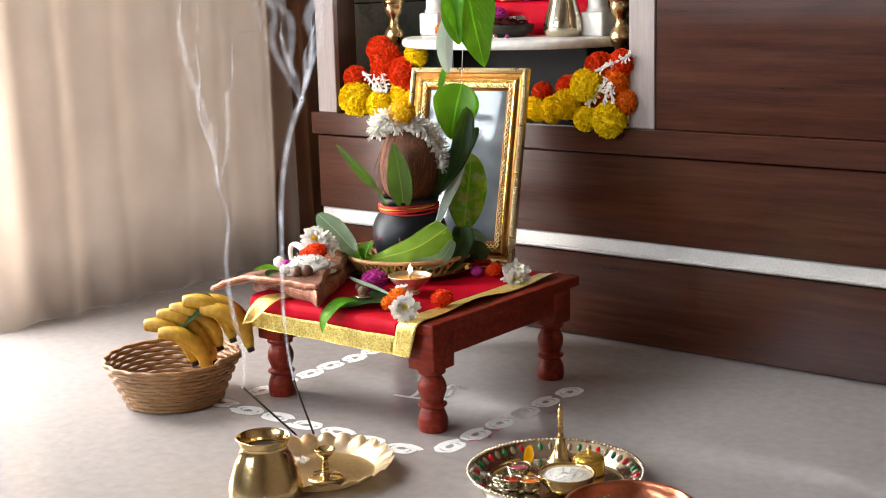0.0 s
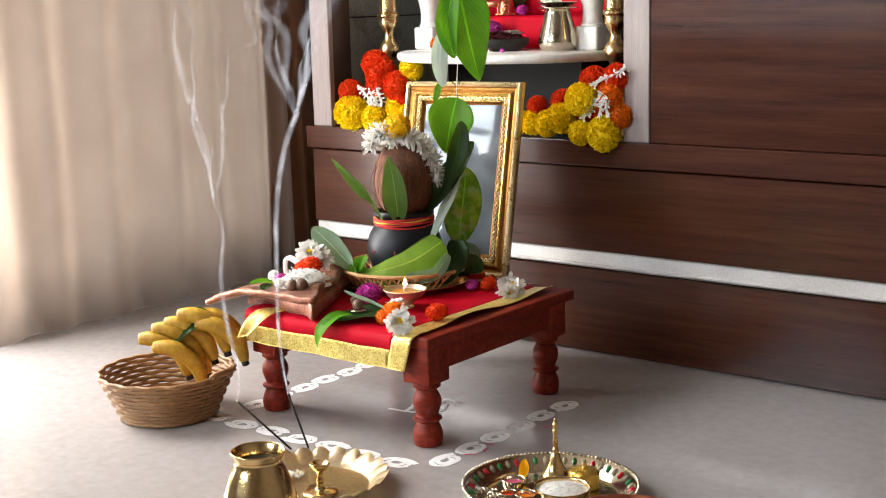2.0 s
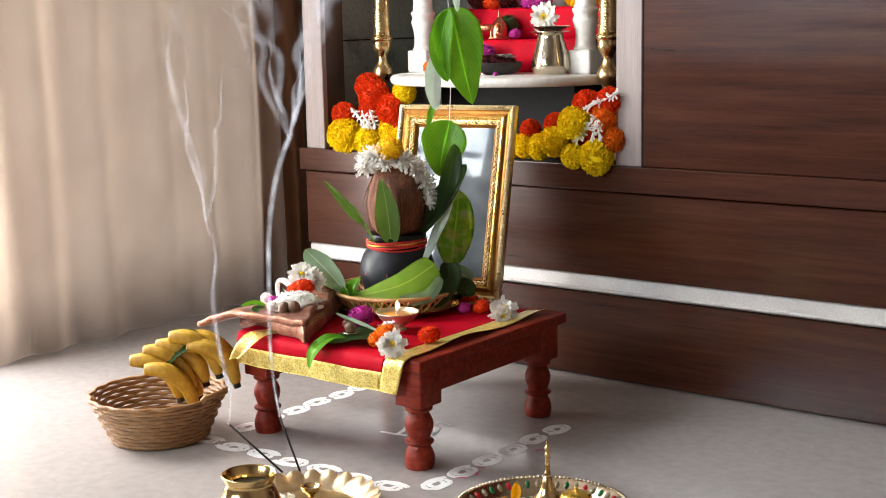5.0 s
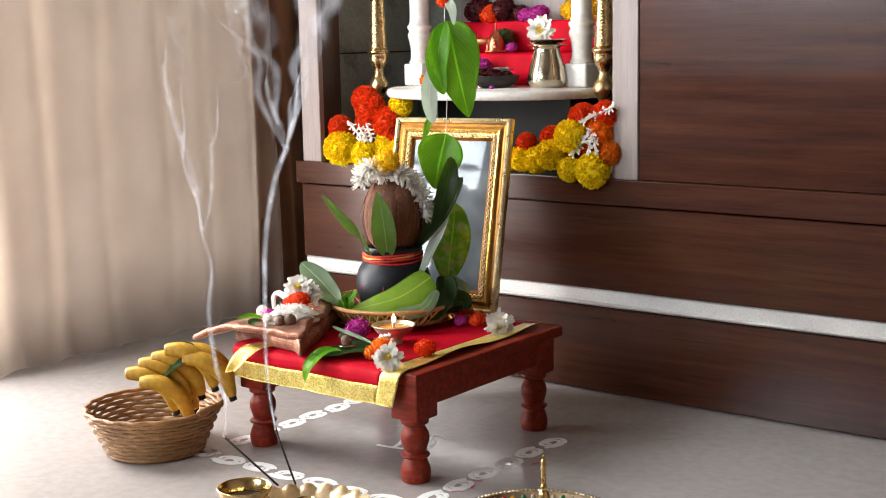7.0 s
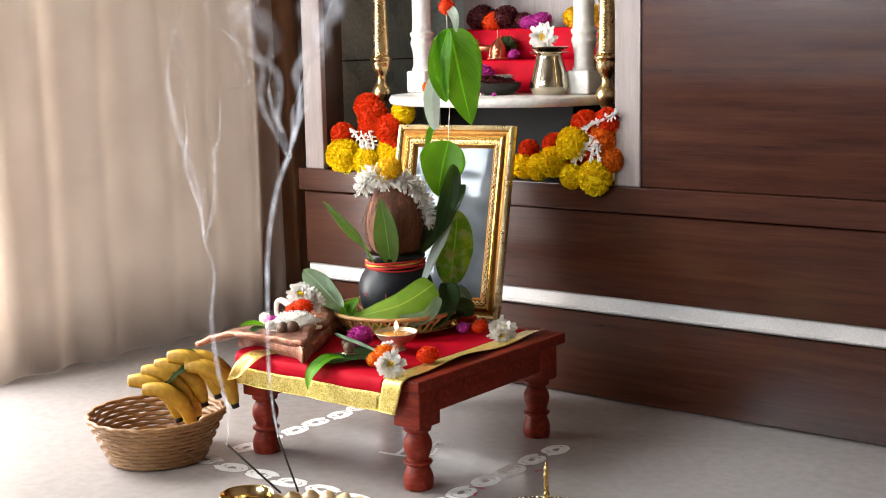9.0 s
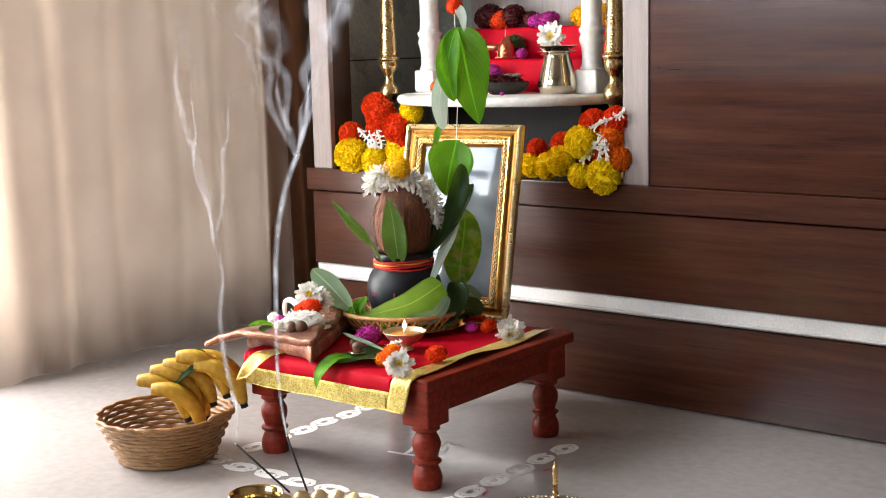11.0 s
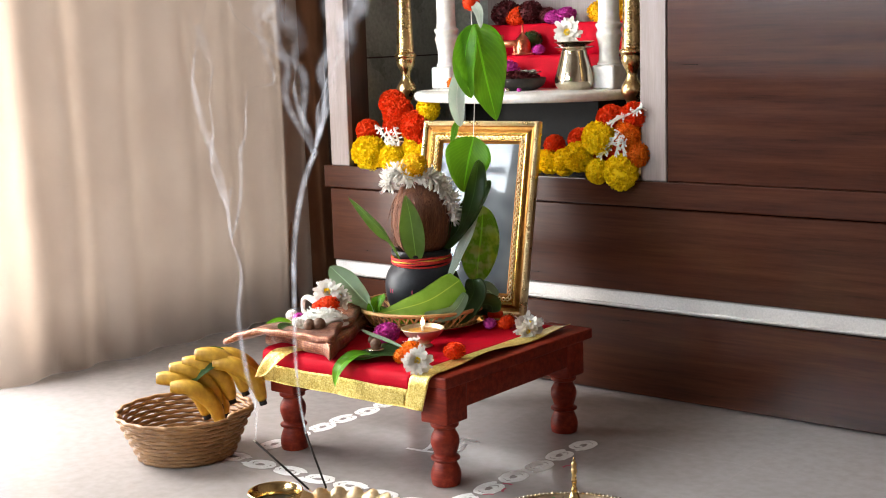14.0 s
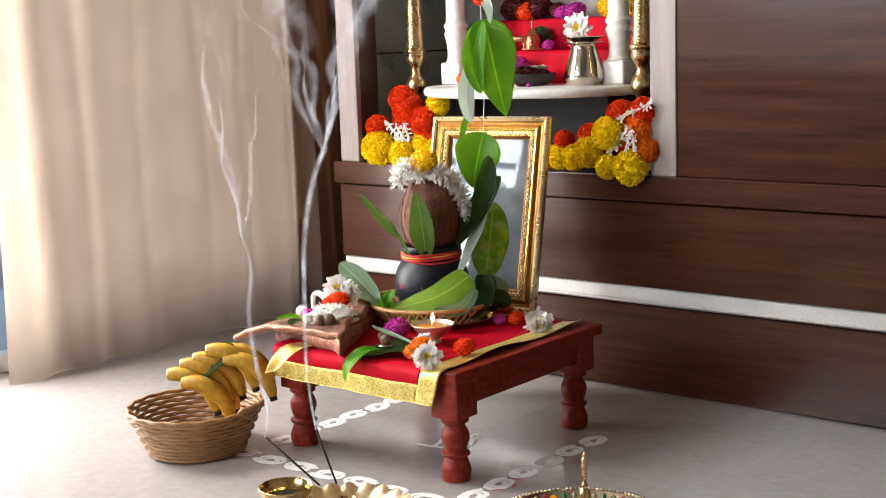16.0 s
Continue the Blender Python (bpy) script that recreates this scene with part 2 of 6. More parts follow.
def mat_gold_zari():
    m, nt, b = nodes_of("gold_brocade")
    tc = nt.nodes.new("ShaderNodeTexCoord")
    vo = nt.nodes.new("ShaderNodeTexVoronoi")
    vo.feature = 'SMOOTH_F1'
    vo.inputs["Scale"].default_value = 290
    nt.links.new(tc.outputs["Object"], vo.inputs[0])
    n2 = noise_node(nt, 60, 4)
    r = ramp(nt, vo.outputs[0], [(0.1, (1.0, 0.88, 0.42)), (0.4, (0.88, 0.68, 0.18)), (0.65, (0.55, 0.37, 0.07))])
    nt.links.new(mixrgb(nt, r.outputs[0], ramp(nt, n2.outputs[0], [(0.35, (0.60, 0.42, 0.08)), (0.65, (0.95, 0.80, 0.3))]).outputs[0], 0.4), b.inputs["Base Color"])
    b.inputs["Metallic"].default_value, b.inputs["Roughness"].default_value = 0.55, 0.36
    bump(nt, b, vo.outputs[0], 0.7, 0.0014)
    return m


def mat_reflection_leaf():
    m = mat_leaf("mottled_leaf", (0.07, 0.19, 0.02), (0.22, 0.46, 0.05), 0.45, 0.25, 40)
    nt = m.node_tree
    b = nt.nodes["Principled BSDF"]
    old = b.inputs["Base Color"].links[0].from_socket
    # orange, lime and cream patches paint the reflections on the glossy blade
    nz = noise_node(nt, 34, 2)
    mask = ramp(nt, nz.outputs[0], [(0.42, (0, 0, 0)), (0.56, (1, 1, 1))])
    tint = ramp(nt, noise_node(nt, 12, 1).outputs[0], [(0.40, (0.66, 0.74, 0.10)), (0.5, (0.66, 0.68, 0.42)), (0.62, (0.70, 0.20, 0.02))])
    nt.links.new(mixrgb(nt, old, tint.outputs[0], mask.outputs[0]), b.inputs["Base Color"])
    return m


M_LEAF_REFLECTION = mat_reflection_leaf()
M_ZARI = mat_gold_zari()


def mat_gilt():
    m, nt, b = nodes_of("gilt_moulding")
    n1, n2 = noise_node(nt, 35, 5), noise_node(nt, 200, 3)
    r = ramp(nt, n1.outputs[0], [(0.3, (0.50, 0.26, 0.045)), (0.6, (0.78, 0.49, 0.13)), (0.8, (0.9, 0.66, 0.28))])
    nt.links.new(r.outputs[0], b.inputs["Base Color"])
    b.inputs["Metallic"].default_value, b.inputs["Roughness"].default_value = 0.85, 0.27
    bump(nt, b, n2.outputs[0], 0.08)
    return m


M_GILT = mat_gilt()
M_GILT_BROWN = mat_mottled("antique_gold_cove", (0.30, 0.115, 0.022), (0.52, 0.25, 0.055), 30, 0.33, 0.8, 0.1, 160)
M_GILT_PALE = mat_mottled("pale_gold_leaf", (0.66, 0.50, 0.24), (0.86, 0.72, 0.44), 40, 0.3, 0.8, 0.1, 200)


def mat_coir():
    m, nt, b = nodes_of("coconut_husk_fibre")
    n1 = noise_node(nt, 14, 6, 0.65, stretch=(9, 9, 0.8))
    n2 = noise_node(nt, 60, 4, 0.6, stretch=(9, 9, 0.5))
    r = ramp(nt, n1.outputs[0], [(0.30, (0.04, 0.008, 0.003)), (0.5, (0.15, 0.032, 0.010)), (0.72, (0.38, 0.145, 0.052))])
    nt.links.new(mixrgb(nt, r.outputs[0], ramp(nt, n2.outputs[0], [(0.35, (0.06, 0.02, 0.01)), (0.7, (0.36, 0.17, 0.08))]).outputs[0], 0.45), b.inputs["Base Color"])
    b.inputs["Roughness"].default_value = 0.7
    bump(nt, b, n2.outputs[0], 0.9, 0.004)
    return m


M_COIR = mat_coir()


def mat_glass():
    m, nt, b = nodes_of("window_glass")
    b.inputs["Base Color"].default_value = (1, 1, 1, 1)
    b.inputs["Transmission Weight"].default_value, b.inputs["Roughness"].default_value, b.inputs["IOR"].default_value = 1.0, 0.0, 1.45
    return m


M_GLASS = mat_glass()


def mat_glow(name, c, k):
    m, nt, b = nodes_of(name)
    b.inputs["Emission Color"].default_value, b.inputs["Emission Strength"].default_value = (*c, 1), k
    b.inputs["Base Color"].default_value = (*c, 1)
    return m


M_FLAME = mat_glow("flame", (1.0, 0.62, 0.22), 14)

# ---- mesh helpers ----


def link_mesh(name, bm, material, smooth=True):
    me = bpy.data.meshes.new(name)
    bm.normal_update()
    for f in bm.faces:
        f.smooth = smooth
    bm.to_mesh(me)
    bm.free()
    for m in (material if isinstance(material, (list, tuple)) else [material]):
        me.materials.append(m)
    return new(name, me)


def part(name, bm, material, parent, label="", m=None, smooth=True):
    ob = link_mesh(name, bm, material, smooth)
    ob.parent = parent
    if m is not None:
        ob.matrix_basis = m
    return tagged(ob, label)


def again(ob, m, parent=None):
    """Another object on the same mesh, under the same or another parent."""
    c = new(ob.name.split(".")[0], ob.data)
    c.parent = parent or ob.parent
    c.matrix_basis = m
    return c


def thing(name, label, category, m=None, group="", kind=""):
    ob = new(name)
    ob.empty_display_size = 0.05
    if m is not None:
        ob.matrix_basis = m
    return tagged(ob, label, category, group, kind)


def add_box(bm, lo, hi, bevel=0.0, seg=2):
    r = bmesh.ops.create_cube(bm, size=1)
    vs = r["verts"]
    bmesh.ops.scale(bm, vec=[b - a for a, b in zip(lo, hi)], verts=vs)
    bmesh.ops.translate(bm, vec=[(a + b) / 2 for a, b in zip(lo, hi)], verts=vs)
    if bevel:
        es = list({e for v in vs for e in v.link_edges})
        bmesh.ops.bevel(bm, geom=es, offset=bevel, segments=seg, affect='EDGES', profile=0.5)
    return bm


def box(lo, hi, bevel=0.0, seg=2):
    return add_box(bmesh.new(), lo, hi, bevel, seg)


def lathe(profile, seg=40, wobble=None):
    """A turned body from (radius, height) pairs; wobble(angle, i) scales the radius."""
    bm = bmesh.new()
    rings = []
    for i, (r, z) in enumerate(profile):
        if r <= 1e-5:
            rings.append([bm.verts.new((0, 0, z))])
            continue
        ring = []
        for k in range(seg):
            a = 2 * math.pi * k / seg
            q = r * (wobble(a, i) if wobble else 1)
            ring.append(bm.verts.new((q * math.cos(a), q * math.sin(a), z)))
        rings.append(ring)
    for p, q in zip(rings, rings[1:]):
        for k in range(seg):
            k2 = (k + 1) % seg
            if len(p) == 1 and len(q) > 1:
                bm.faces.new((p[0], q[k2], q[k]))
            elif len(q) == 1 and len(p) > 1:
                bm.faces.new((p[k], p[k2], q[0]))
            elif len(p) > 1:
                bm.faces.new((p[k], p[k2], q[k2], q[k]))
    bmesh.ops.recalc_face_normals(bm, faces=bm.faces)
    return bm


def smooth_profile(pts, n=5):
    """Catmull-Rom through (radius, height) pairs."""
    out = []
    P = [Vector(p) for p in pts]
    for i in range(len(P) - 1):
        a, b, c, d = P[max(i - 1, 0)], P[i], P[i + 1], P[min(i + 2, len(P) - 1)]
        for k in range(n):
            t = k / n
            v = 0.5 * ((2 * b) + (c - a) * t + (2 * a - 5 * b + 4 * c - d) * t * t + (3 * b - a - 3 * c + d) * t ** 3)
            out.append(tuple(v))
    out.append(tuple(P[-1]))
    return out


def add_tube(bm, pts, radius, seg=8, cap=True):
    """A round cord along points; radius is a number or a function of 0..1."""
    pts = [Vector(p) for p in pts]
    rings = []
    side = None
    for i, p in enumerate(pts):
        d = (pts[min(i + 1, len(pts) - 1)] - pts[max(i - 1, 0)]).normalized()
        if side is None:
            side = d.orthogonal().normalized()
        side = (side - d * side.dot(d)).normalized()
        up = d.cross(side)
        r = radius(i / (len(pts) - 1)) if callable(radius) else radius
        rings.append([bm.verts.new(p + (side * math.cos(2 * math.pi * k / seg) + up * math.sin(2 * math.pi * k / seg)) * r) for k in range(seg)])
    for a, b in zip(rings, rings[1:]):
        for k in range(seg):
            bm.faces.new((a[k], a[(k + 1) % seg], b[(k + 1) % seg], b[k]))
    if cap:
        bm.faces.new(list(reversed(rings[0])))
        bm.faces.new(rings[-1])
    return bm


def tube(pts, radius, seg=8):
    return add_tube(bmesh.new(), pts, radius, seg)


def curve_pts(pts, n=8):
    P = [Vector(p) for p in pts]
    out = []
    for i in range(len(P) - 1):
        a, b, c, d = P[max(i - 1, 0)], P[i], P[i + 1], P[min(i + 2, len(P) - 1)]
        for k in range(n):
            t = k / n
            out.append(0.5 * ((2 * b) + (c - a) * t + (2 * a - 5 * b + 4 * c - d) * t * t + (3 * b - a - 3 * c + d) * t ** 3))
    out.append(P[-1])
    return out


def leaf_on(spine, width, up, shape=0.8, cup=0.15, wave=0.0, tip=0.9, thick=0.0006, seed=0, nu=28, nv=10):
    """A leaf blade along a spine of points. width: full width; up: the way its face looks; cup: how far the sides rise;
    shape: how slowly it widens from the stalk; tip: how pointed the end is."""
    crest = (shape / (shape + tip)) ** shape * (tip / (shape + tip)) ** tip
    bm = bmesh.new()
    uv = bm.loops.layers.uv.new("UV")
    S = curve_pts(spine, 8)
    up = Vector(up).normalized()
    rng = random.Random(seed)
    ph = rng.random() * 6
    grid, where = [], {}
    for i in range(nu + 1):
        u = i / nu
        f = u * (len(S) - 1)
        k = min(int(f), len(S) - 2)
        p = S[k].lerp(S[k + 1], f - k)
        d = (S[min(k + 1, len(S) - 1)] - S[max(k - 1, 0)]).normalized()
        side = d.cross(up).normalized()
        nrm = side.cross(d)
        w = width * 0.5 * u ** shape * (1 - u) ** tip / crest + 0.0004
        row = []
        for j in range(nv + 1):
            v = j / nv * 2 - 1
            lift = cup * w * abs(v) ** 1.6 + wave * width * math.sin(u * 11 + ph + (2 if v > 0 else 0)) * abs(v) ** 2
            vt = bm.verts.new(p + side * w * v + nrm * lift)
            where[vt] = (u, j / nv)
            row.append(vt)
        grid.append(row)
    for a, b in zip(grid, grid[1:]):
        for j in range(nv):
            f = bm.faces.new((a[j], a[j + 1], b[j + 1], b[j]))
            for lp in f.loops:
                lp[uv].uv = where[lp.vert]
    bmesh.ops.solidify(bm, geom=bm.faces[:], thickness=thick)
    return bm


def add_petal(bm, base, d, up, length, width, bend=0.2, ruffle=0.0, rng=random):
    """One small petal: three quads along d with a rounded, notched end."""
    d, up = Vector(d).normalized(), Vector(up).normalized()
    side = d.cross(up)
    if side.length < 1e-4:
        side = d.orthogonal()
    side.normalize()
    nrm = side.cross(d)
    rows = []
    for u, w in ((0, 0.3), (0.45, 0.9), (0.82, 1.0), (1.0, 0.55)):
        c = Vector(base) + d * length * u + nrm * length * bend * u * u
        r = ruffle * width * (rng.random() - 0.5)
        rows.append([bm.verts.new(c - side * width * w / 2 + nrm * r), bm.verts.new(c + side * width * w / 2 - nrm * r)])
    for a, b in zip(rows, rows[1:]):
        bm.faces.new((a[0], a[1], b[1], b[0]))


def pompon(radius, n=230, seed=1, flat=0.92):
    """A marigold head: petals all over a ball, in rings, ruffled, with a small core."""
    rng = random.Random(seed)
    bm = bmesh.new()
    bmesh.ops.create_icosphere(bm, subdivisions=2, radius=radius * 0.90)
    n = int(n * 1.6)
    for i in range(n):
        z = 1 - 2 * (i + 0.5) / n
        a = i * 2.399963 + rng.uniform(-0.2, 0.2)
        r = math.sqrt(1 - z * z)
        d = Vector((r * math.cos(a), r * math.sin(a), z))
        t = d.cross(Vector((rng.uniform(-1, 1), rng.uniform(-1, 1), rng.uniform(-1, 1)))).normalized()
        dd = (d + t * rng.uniform(0.2, 0.75)).normalized()
        add_petal(bm, d * radius * 0.82, dd, d, radius * rng.uniform(0.15, 0.24), radius * rng.uniform(0.13, 0.2), 0.25, 0.5, rng)
    for v in bm.verts:
        v.co.z *= flat
    return bm


def rosette(radius, rings=((18, 1.0, 0.05), (17, 0.9, 0.3), (14, 0.72, 0.6), (11, 0.5, 1.0)), pw=0.25, seed=1):
    """A daisy-like head facing +z: rings of (petals, length, lift)."""
    rng = random.Random(seed)
    bm = bmesh.new()
    for n, ln, lift in rings:
        for k in range(n):
            a = 2 * math.pi * (k + rng.uniform(-0.25, 0.25)) / n
            d = Vector((math.cos(a), math.sin(a), lift * rng.uniform(0.5, 1.5) + rng.uniform(-0.12, 0.2)))
            add_petal(bm, (0, 0, 0.0), d, (rng.uniform(-0.3, 0.3), rng.uniform(-0.3, 0.3), 1), radius * ln * rng.uniform(0.74, 1.06), radius * pw * rng.uniform(0.85, 1.35), rng.uniform(-0.25, 0.15), 0.6, rng)
    return bm


def cone_heap(radius, height, n=60, seed=1):
    """A small dome of short florets, for a flower's eye."""
    rng = random.Random(seed)
    bm = bmesh.new()
    for i in range(n):
        z = 1 - (i + 0.5) / n * 0.9
        a = i * 2.399963
        r = math.sqrt(1 - z * z)
        d = Vector((r * math.cos(a) * radius, r * math.sin(a) * radius, z * height))
        add_petal(bm, d * 0.6, d + Vector((0, 0, height * 0.4)), d, radius * 0.5, radius * 0.28, 0.1, 0.3, rng)
    return bm

# ---- the large structure ----
ground = thing("ground_outside", "pale paved ground outside the window", "ground", kind="structure")
part("paving", box((-400, -400, -0.4), (400, 400, -0.32)), M_GROUT, ground)

floor = thing("floor", "glossy beige-grey vitrified tile floor", "floor", kind="structure")
part("screed", box((-2.55, -3.75, -0.10), (2.9, 1.5, -0.006)), M_GROUT, floor)
# joints run with the cabinet, one of them past the table's front legs
tile = None
for i in range(-4, 6):
    for j in range(-6, 3):
        x0, y0 = -0.55 + 0.6 * i, -0.36 + 0.6 * j
        x1, y1 = min(x0 + 0.5998, 2.9), min(y0 + 0.5998, 1.5)
        x0, y0 = max(x0, -2.55), max(y0, -3.75)
        if x1 - x0 < 0.02 or y1 - y0 < 0.02:
            continue
        if x1 - x0 > 0.5990 and y1 - y0 > 0.5990 and tile:
            again(tile, pose(x0, y0, 0))
            continue
        t = part("tile", box((0, 0, -0.008), (x1 - x0, y1 - y0, 0)), M_FLOOR, floor, m=pose(x0, y0, 0), smooth=False)
        if x1 - x0 > 0.5990 and y1 - y0 > 0.5990:
            tile = t


def wall(name, lo, hi, label):
    return tagged(link_mesh(name, box(lo, hi), M_WALL, False), label, "wall", kind="structure")


wall("wall_north", (-1.5, 1.35, 0), (2.9, 1.5, 2.7), "plain dark plaster wall behind the cabinet")
wall("wall_east", (2.75, -3.6, 0), (2.9, 1.35, 2.7), "plain dark plaster wall")
south = thing("wall_south", "dark plaster wall with a window in it", "wall", kind="structure")
for lo, hi in (((-2.4, -3.75, 0), (-2.0, -3.6, 2.7)), ((-2.0, -3.75, 0), (-0.2, -3.6, 1.25)), ((-2.0, -3.75, 2.38), (-0.2, -3.6, 2.7)), ((-0.2, -3.75, 0), (2.9, -3.6, 2.7))):
    part("pier", box(lo, hi), M_WALL, south, smooth=False)
ceiling = tagged(link_mesh("ceiling", box((-2.55, -3.75, 2.7), (2.9, 1.5, 2.85)), M_WALL, False), "plain dark plaster ceiling", "ceiling", kind="structure")
# west wall with a tall glazed door, stepping back to clear the reflected window
west = thing("wall_west", "dark plaster wall with a glazed balcony door", "wall", kind="structure")
for lo, hi in (((-1.5, 0.97, 0), (-1.35, 1.35, 2.7)), ((-1.5, -1.02, 2.3), (-1.35, 0.97, 2.7)), ((-1.5, -1.80, 0), (-1.35, -1.02, 2.7)),
               ((-2.4, -1.80, 0), (-1.5, -1.65, 2.7)), ((-2.55, -3.75, 0), (-2.4, -1.65, 2.7))):
    part("pier", box(lo, hi), M_WALL, west, smooth=False)


def window(name, y0, y1, z0, z1, bars_y, bars_z, label, m=None):
    """A glazed frame in the west wall, or carried to another wall by m."""
    w = thing(name, label, "window", m, kind="structure")
    fr = 0.05
    bm = bmesh.new()
    for lo, hi in (((y0, z0), (y1, z0 + fr)), ((y0, z1 - fr), (y1, z1)), ((y0, z0 + fr), (y0 + fr, z1 - fr)), ((y1 - fr, z0 + fr), (y1, z1 - fr))):
        add_box(bm, (-1.46, lo[0], lo[1]), (-1.40, hi[0], hi[1]), 0.004, 1)
    part("window_frame", bm, M_MARBLE, w, "white painted frame", smooth=False)
    for k in range(1, bars_y + 1):
        y = y0 + (y1 - y0) * k / (bars_y + 1)
        part("mullion", box((-1.45, y - 0.03, z0 + fr), (-1.41, y + 0.03, z1 - fr), 0.004, 1), M_MARBLE, w, smooth=False)
    for z in bars_z:
        for k in range(bars_y + 1):
            a, b = y0 + (y1 - y0) * k / (bars_y + 1), y0 + (y1 - y0) * (k + 1) / (bars_y + 1)
            part("transom", box((-1.448, a + fr, z - 0.02), (-1.412, b - fr, z + 0.02), 0.004, 1), M_MARBLE, w, smooth=False)
    pane = part("pane", box((-1.432, y0 + fr, z0 + fr), (-1.428, y1 - fr, z1 - fr)), M_GLASS, w, smooth=False)
    pane.visible_shadow = False


window("window_1", -1.02, 0.97, 0.0, 2.3, 1, (1.9,), "white framed glass balcony door")
# widened past the reflected part, unseen, to let in more fill
window("window_2", 0.2, 2.0, 1.25, 2.38, 4, (1.66, 2.05), "white framed window with small lights", pose(0, -2.25, 0, 0, 0, 90))

# ---- curtain beside the cabinet ----


def curtain(name, x, y0, y1, z0, z1, folds, depth, material, label, seed, lean=0.0):
    bm = bmesh.new()
    rng = random.Random(seed)
    ph = [rng.uniform(-0.5, 0.5) for _ in range(folds + 3)]
    nu, nz = folds * 14, 26
    grid = []
    for j in range(nz + 1):
        v = j / nz
        row = []
        for i in range(nu + 1):
            u = i / nu
            k = u * folds
            a = ph[int(k)] * (1 - k % 1) + ph[int(k) + 1] * (k % 1)
            off = depth * (0.8 + 0.4 * a) * math.sin(2 * math.pi * k + a * 1.3) * (0.75 + 0.25 * (1 - v)) + 0.006 * math.sin(v * 9 + u * 20)
            y = y0 + (y1 - y0) * u + lean * (1 - v) * u + 0.01 * math.sin(v * 5 + k * 2)
            row.append(bm.verts.new((x + off, y, z0 + (z1 - z0) * v)))
        grid.append(row)
    for a, b in zip(grid, grid[1:]):
        for i in range(nu):
            bm.faces.new((a[i], a[i + 1], b[i + 1], b[i]))
    bmesh.ops.solidify(bm, geom=bm.faces[:], thickness=0.0015)
    ob = link_mesh(name, bm, material)
    return tagged(ob, label, "curtain")


curtain("curtain", -1.26, -0.27, 0.86, 0.001, 2.45, 6, 0.028, M_CURTAIN, "beige curtain with a woven line pattern hanging in folds", 4, 0.05)
curtain("curtain", -1.29, 0.83, 1.06, 0.02, 2.45, 2, 0.02, M_CURTAIN_BROWN, "brown inner curtain hanging beside the cabinet", 9, 0.02)

# ---- the prayer cabinet ----
cab = thing("prayer_cabinet", "dark walnut laminate cabinet with an open niche above two wide drawers", "cabinet")
CY = 0.58                                  # plane of the drawer fronts
X0, X1 = -0.842, 1.30
part("carcass", box((X0 + 0.015, CY + 0.022, 0.0), (X1, 1.34, 0.475), 0.003, 1), M_LAM, cab, smooth=False)
part("lower_drawer", box((X0 + 0.012, CY, 0.004), (X1, CY + 0.020, 0.215), 0.002, 1), M_LAM, cab, smooth=False)
part("upper_drawer", box((X0 + 0.012, CY, 0.262), (X1, CY + 0.020, 0.470), 0.002, 1), M_LAM, cab, smooth=False)
bm = box((X0 + 0.014, CY + 0.006, 0.217), (X1, CY + 0.020, 0.260), 0.003, 1)
add_box(bm, (X0 + 0.014, CY - 0.004, 0.222), (X1, CY + 0.004, 0.229), 0.002, 1)
part("profile_handle", bm, M_STRIP, cab, "pale aluminium profile handle", smooth=False)
part("ledge", box((X0, CY - 0.012, 0.474), (X1, 1.34, 0.537), 0.003, 2), M_LAM, cab, smooth=False)
for x0, x1 in ((-0.818, -0.748), (0.200, 0.270)):
    part("pilaster", box((x0, CY - 0.004, 0.537), (x1, CY + 0.016, 2.3), 0.002, 1), M_PIL, cab, "pale greyish laminate upright", smooth=False)
for x0, x1 in ((-0.815, -0.75), (0.203, 0.268)):
    part("jamb", box((x0, CY + 0.016, 0.537), (x1, CY + 0.09, 2.3)), M_DARKWOOD, cab, "dark stained jamb", smooth=False)
part("side_panel", box((0.270, CY, 0.537), (X1, CY + 0.02, 2.3), 0.002, 1), M_LAM, cab, smooth=False)
part("left_side", box((-0.84, CY + 0.10, 0.537), (-0.822, 1.33, 2.3)), M_DARKWOOD, cab, smooth=False)
part("header", box((-0.818, CY, 1.75), (0.27, CY + 0.09, 2.3), 0.002, 1), M_LAM, cab, smooth=False)
part("niche_top", box((-0.82, CY + 0.09, 1.72), (0.27, 1.33, 1.75)), M_DARKWOOD, cab, smooth=False)
# stone slabs at the back of the niche
for i in range(4):
    for j in range(4):
        part("stone_slab", box((-0.82 + i * 0.273, 1.10, 0.537 + j * 0.30), (-0.82 + i * 0.273 + 0.270, 1.12, 0.537 + j * 0.30 + 0.297), 0.002, 1), M_STONE, cab, "dark polished stone", smooth=False)
for i in range(2):
    for j in range(4):
        part("stone_slab", box((-0.8215, 0.68 + i * 0.21, 0.539 + j * 0.30), (-0.809, 0.68 + i * 0.21 + 0.206, 0.539 + j * 0.30 + 0.296), 0.002, 1), M_STONE, cab, "dark polished stone", smooth=False)
part("niche_back", box((-0.82, 1.121, 0.537), (0.27, 1.14, 1.74)), M_GROUT, cab, smooth=False)

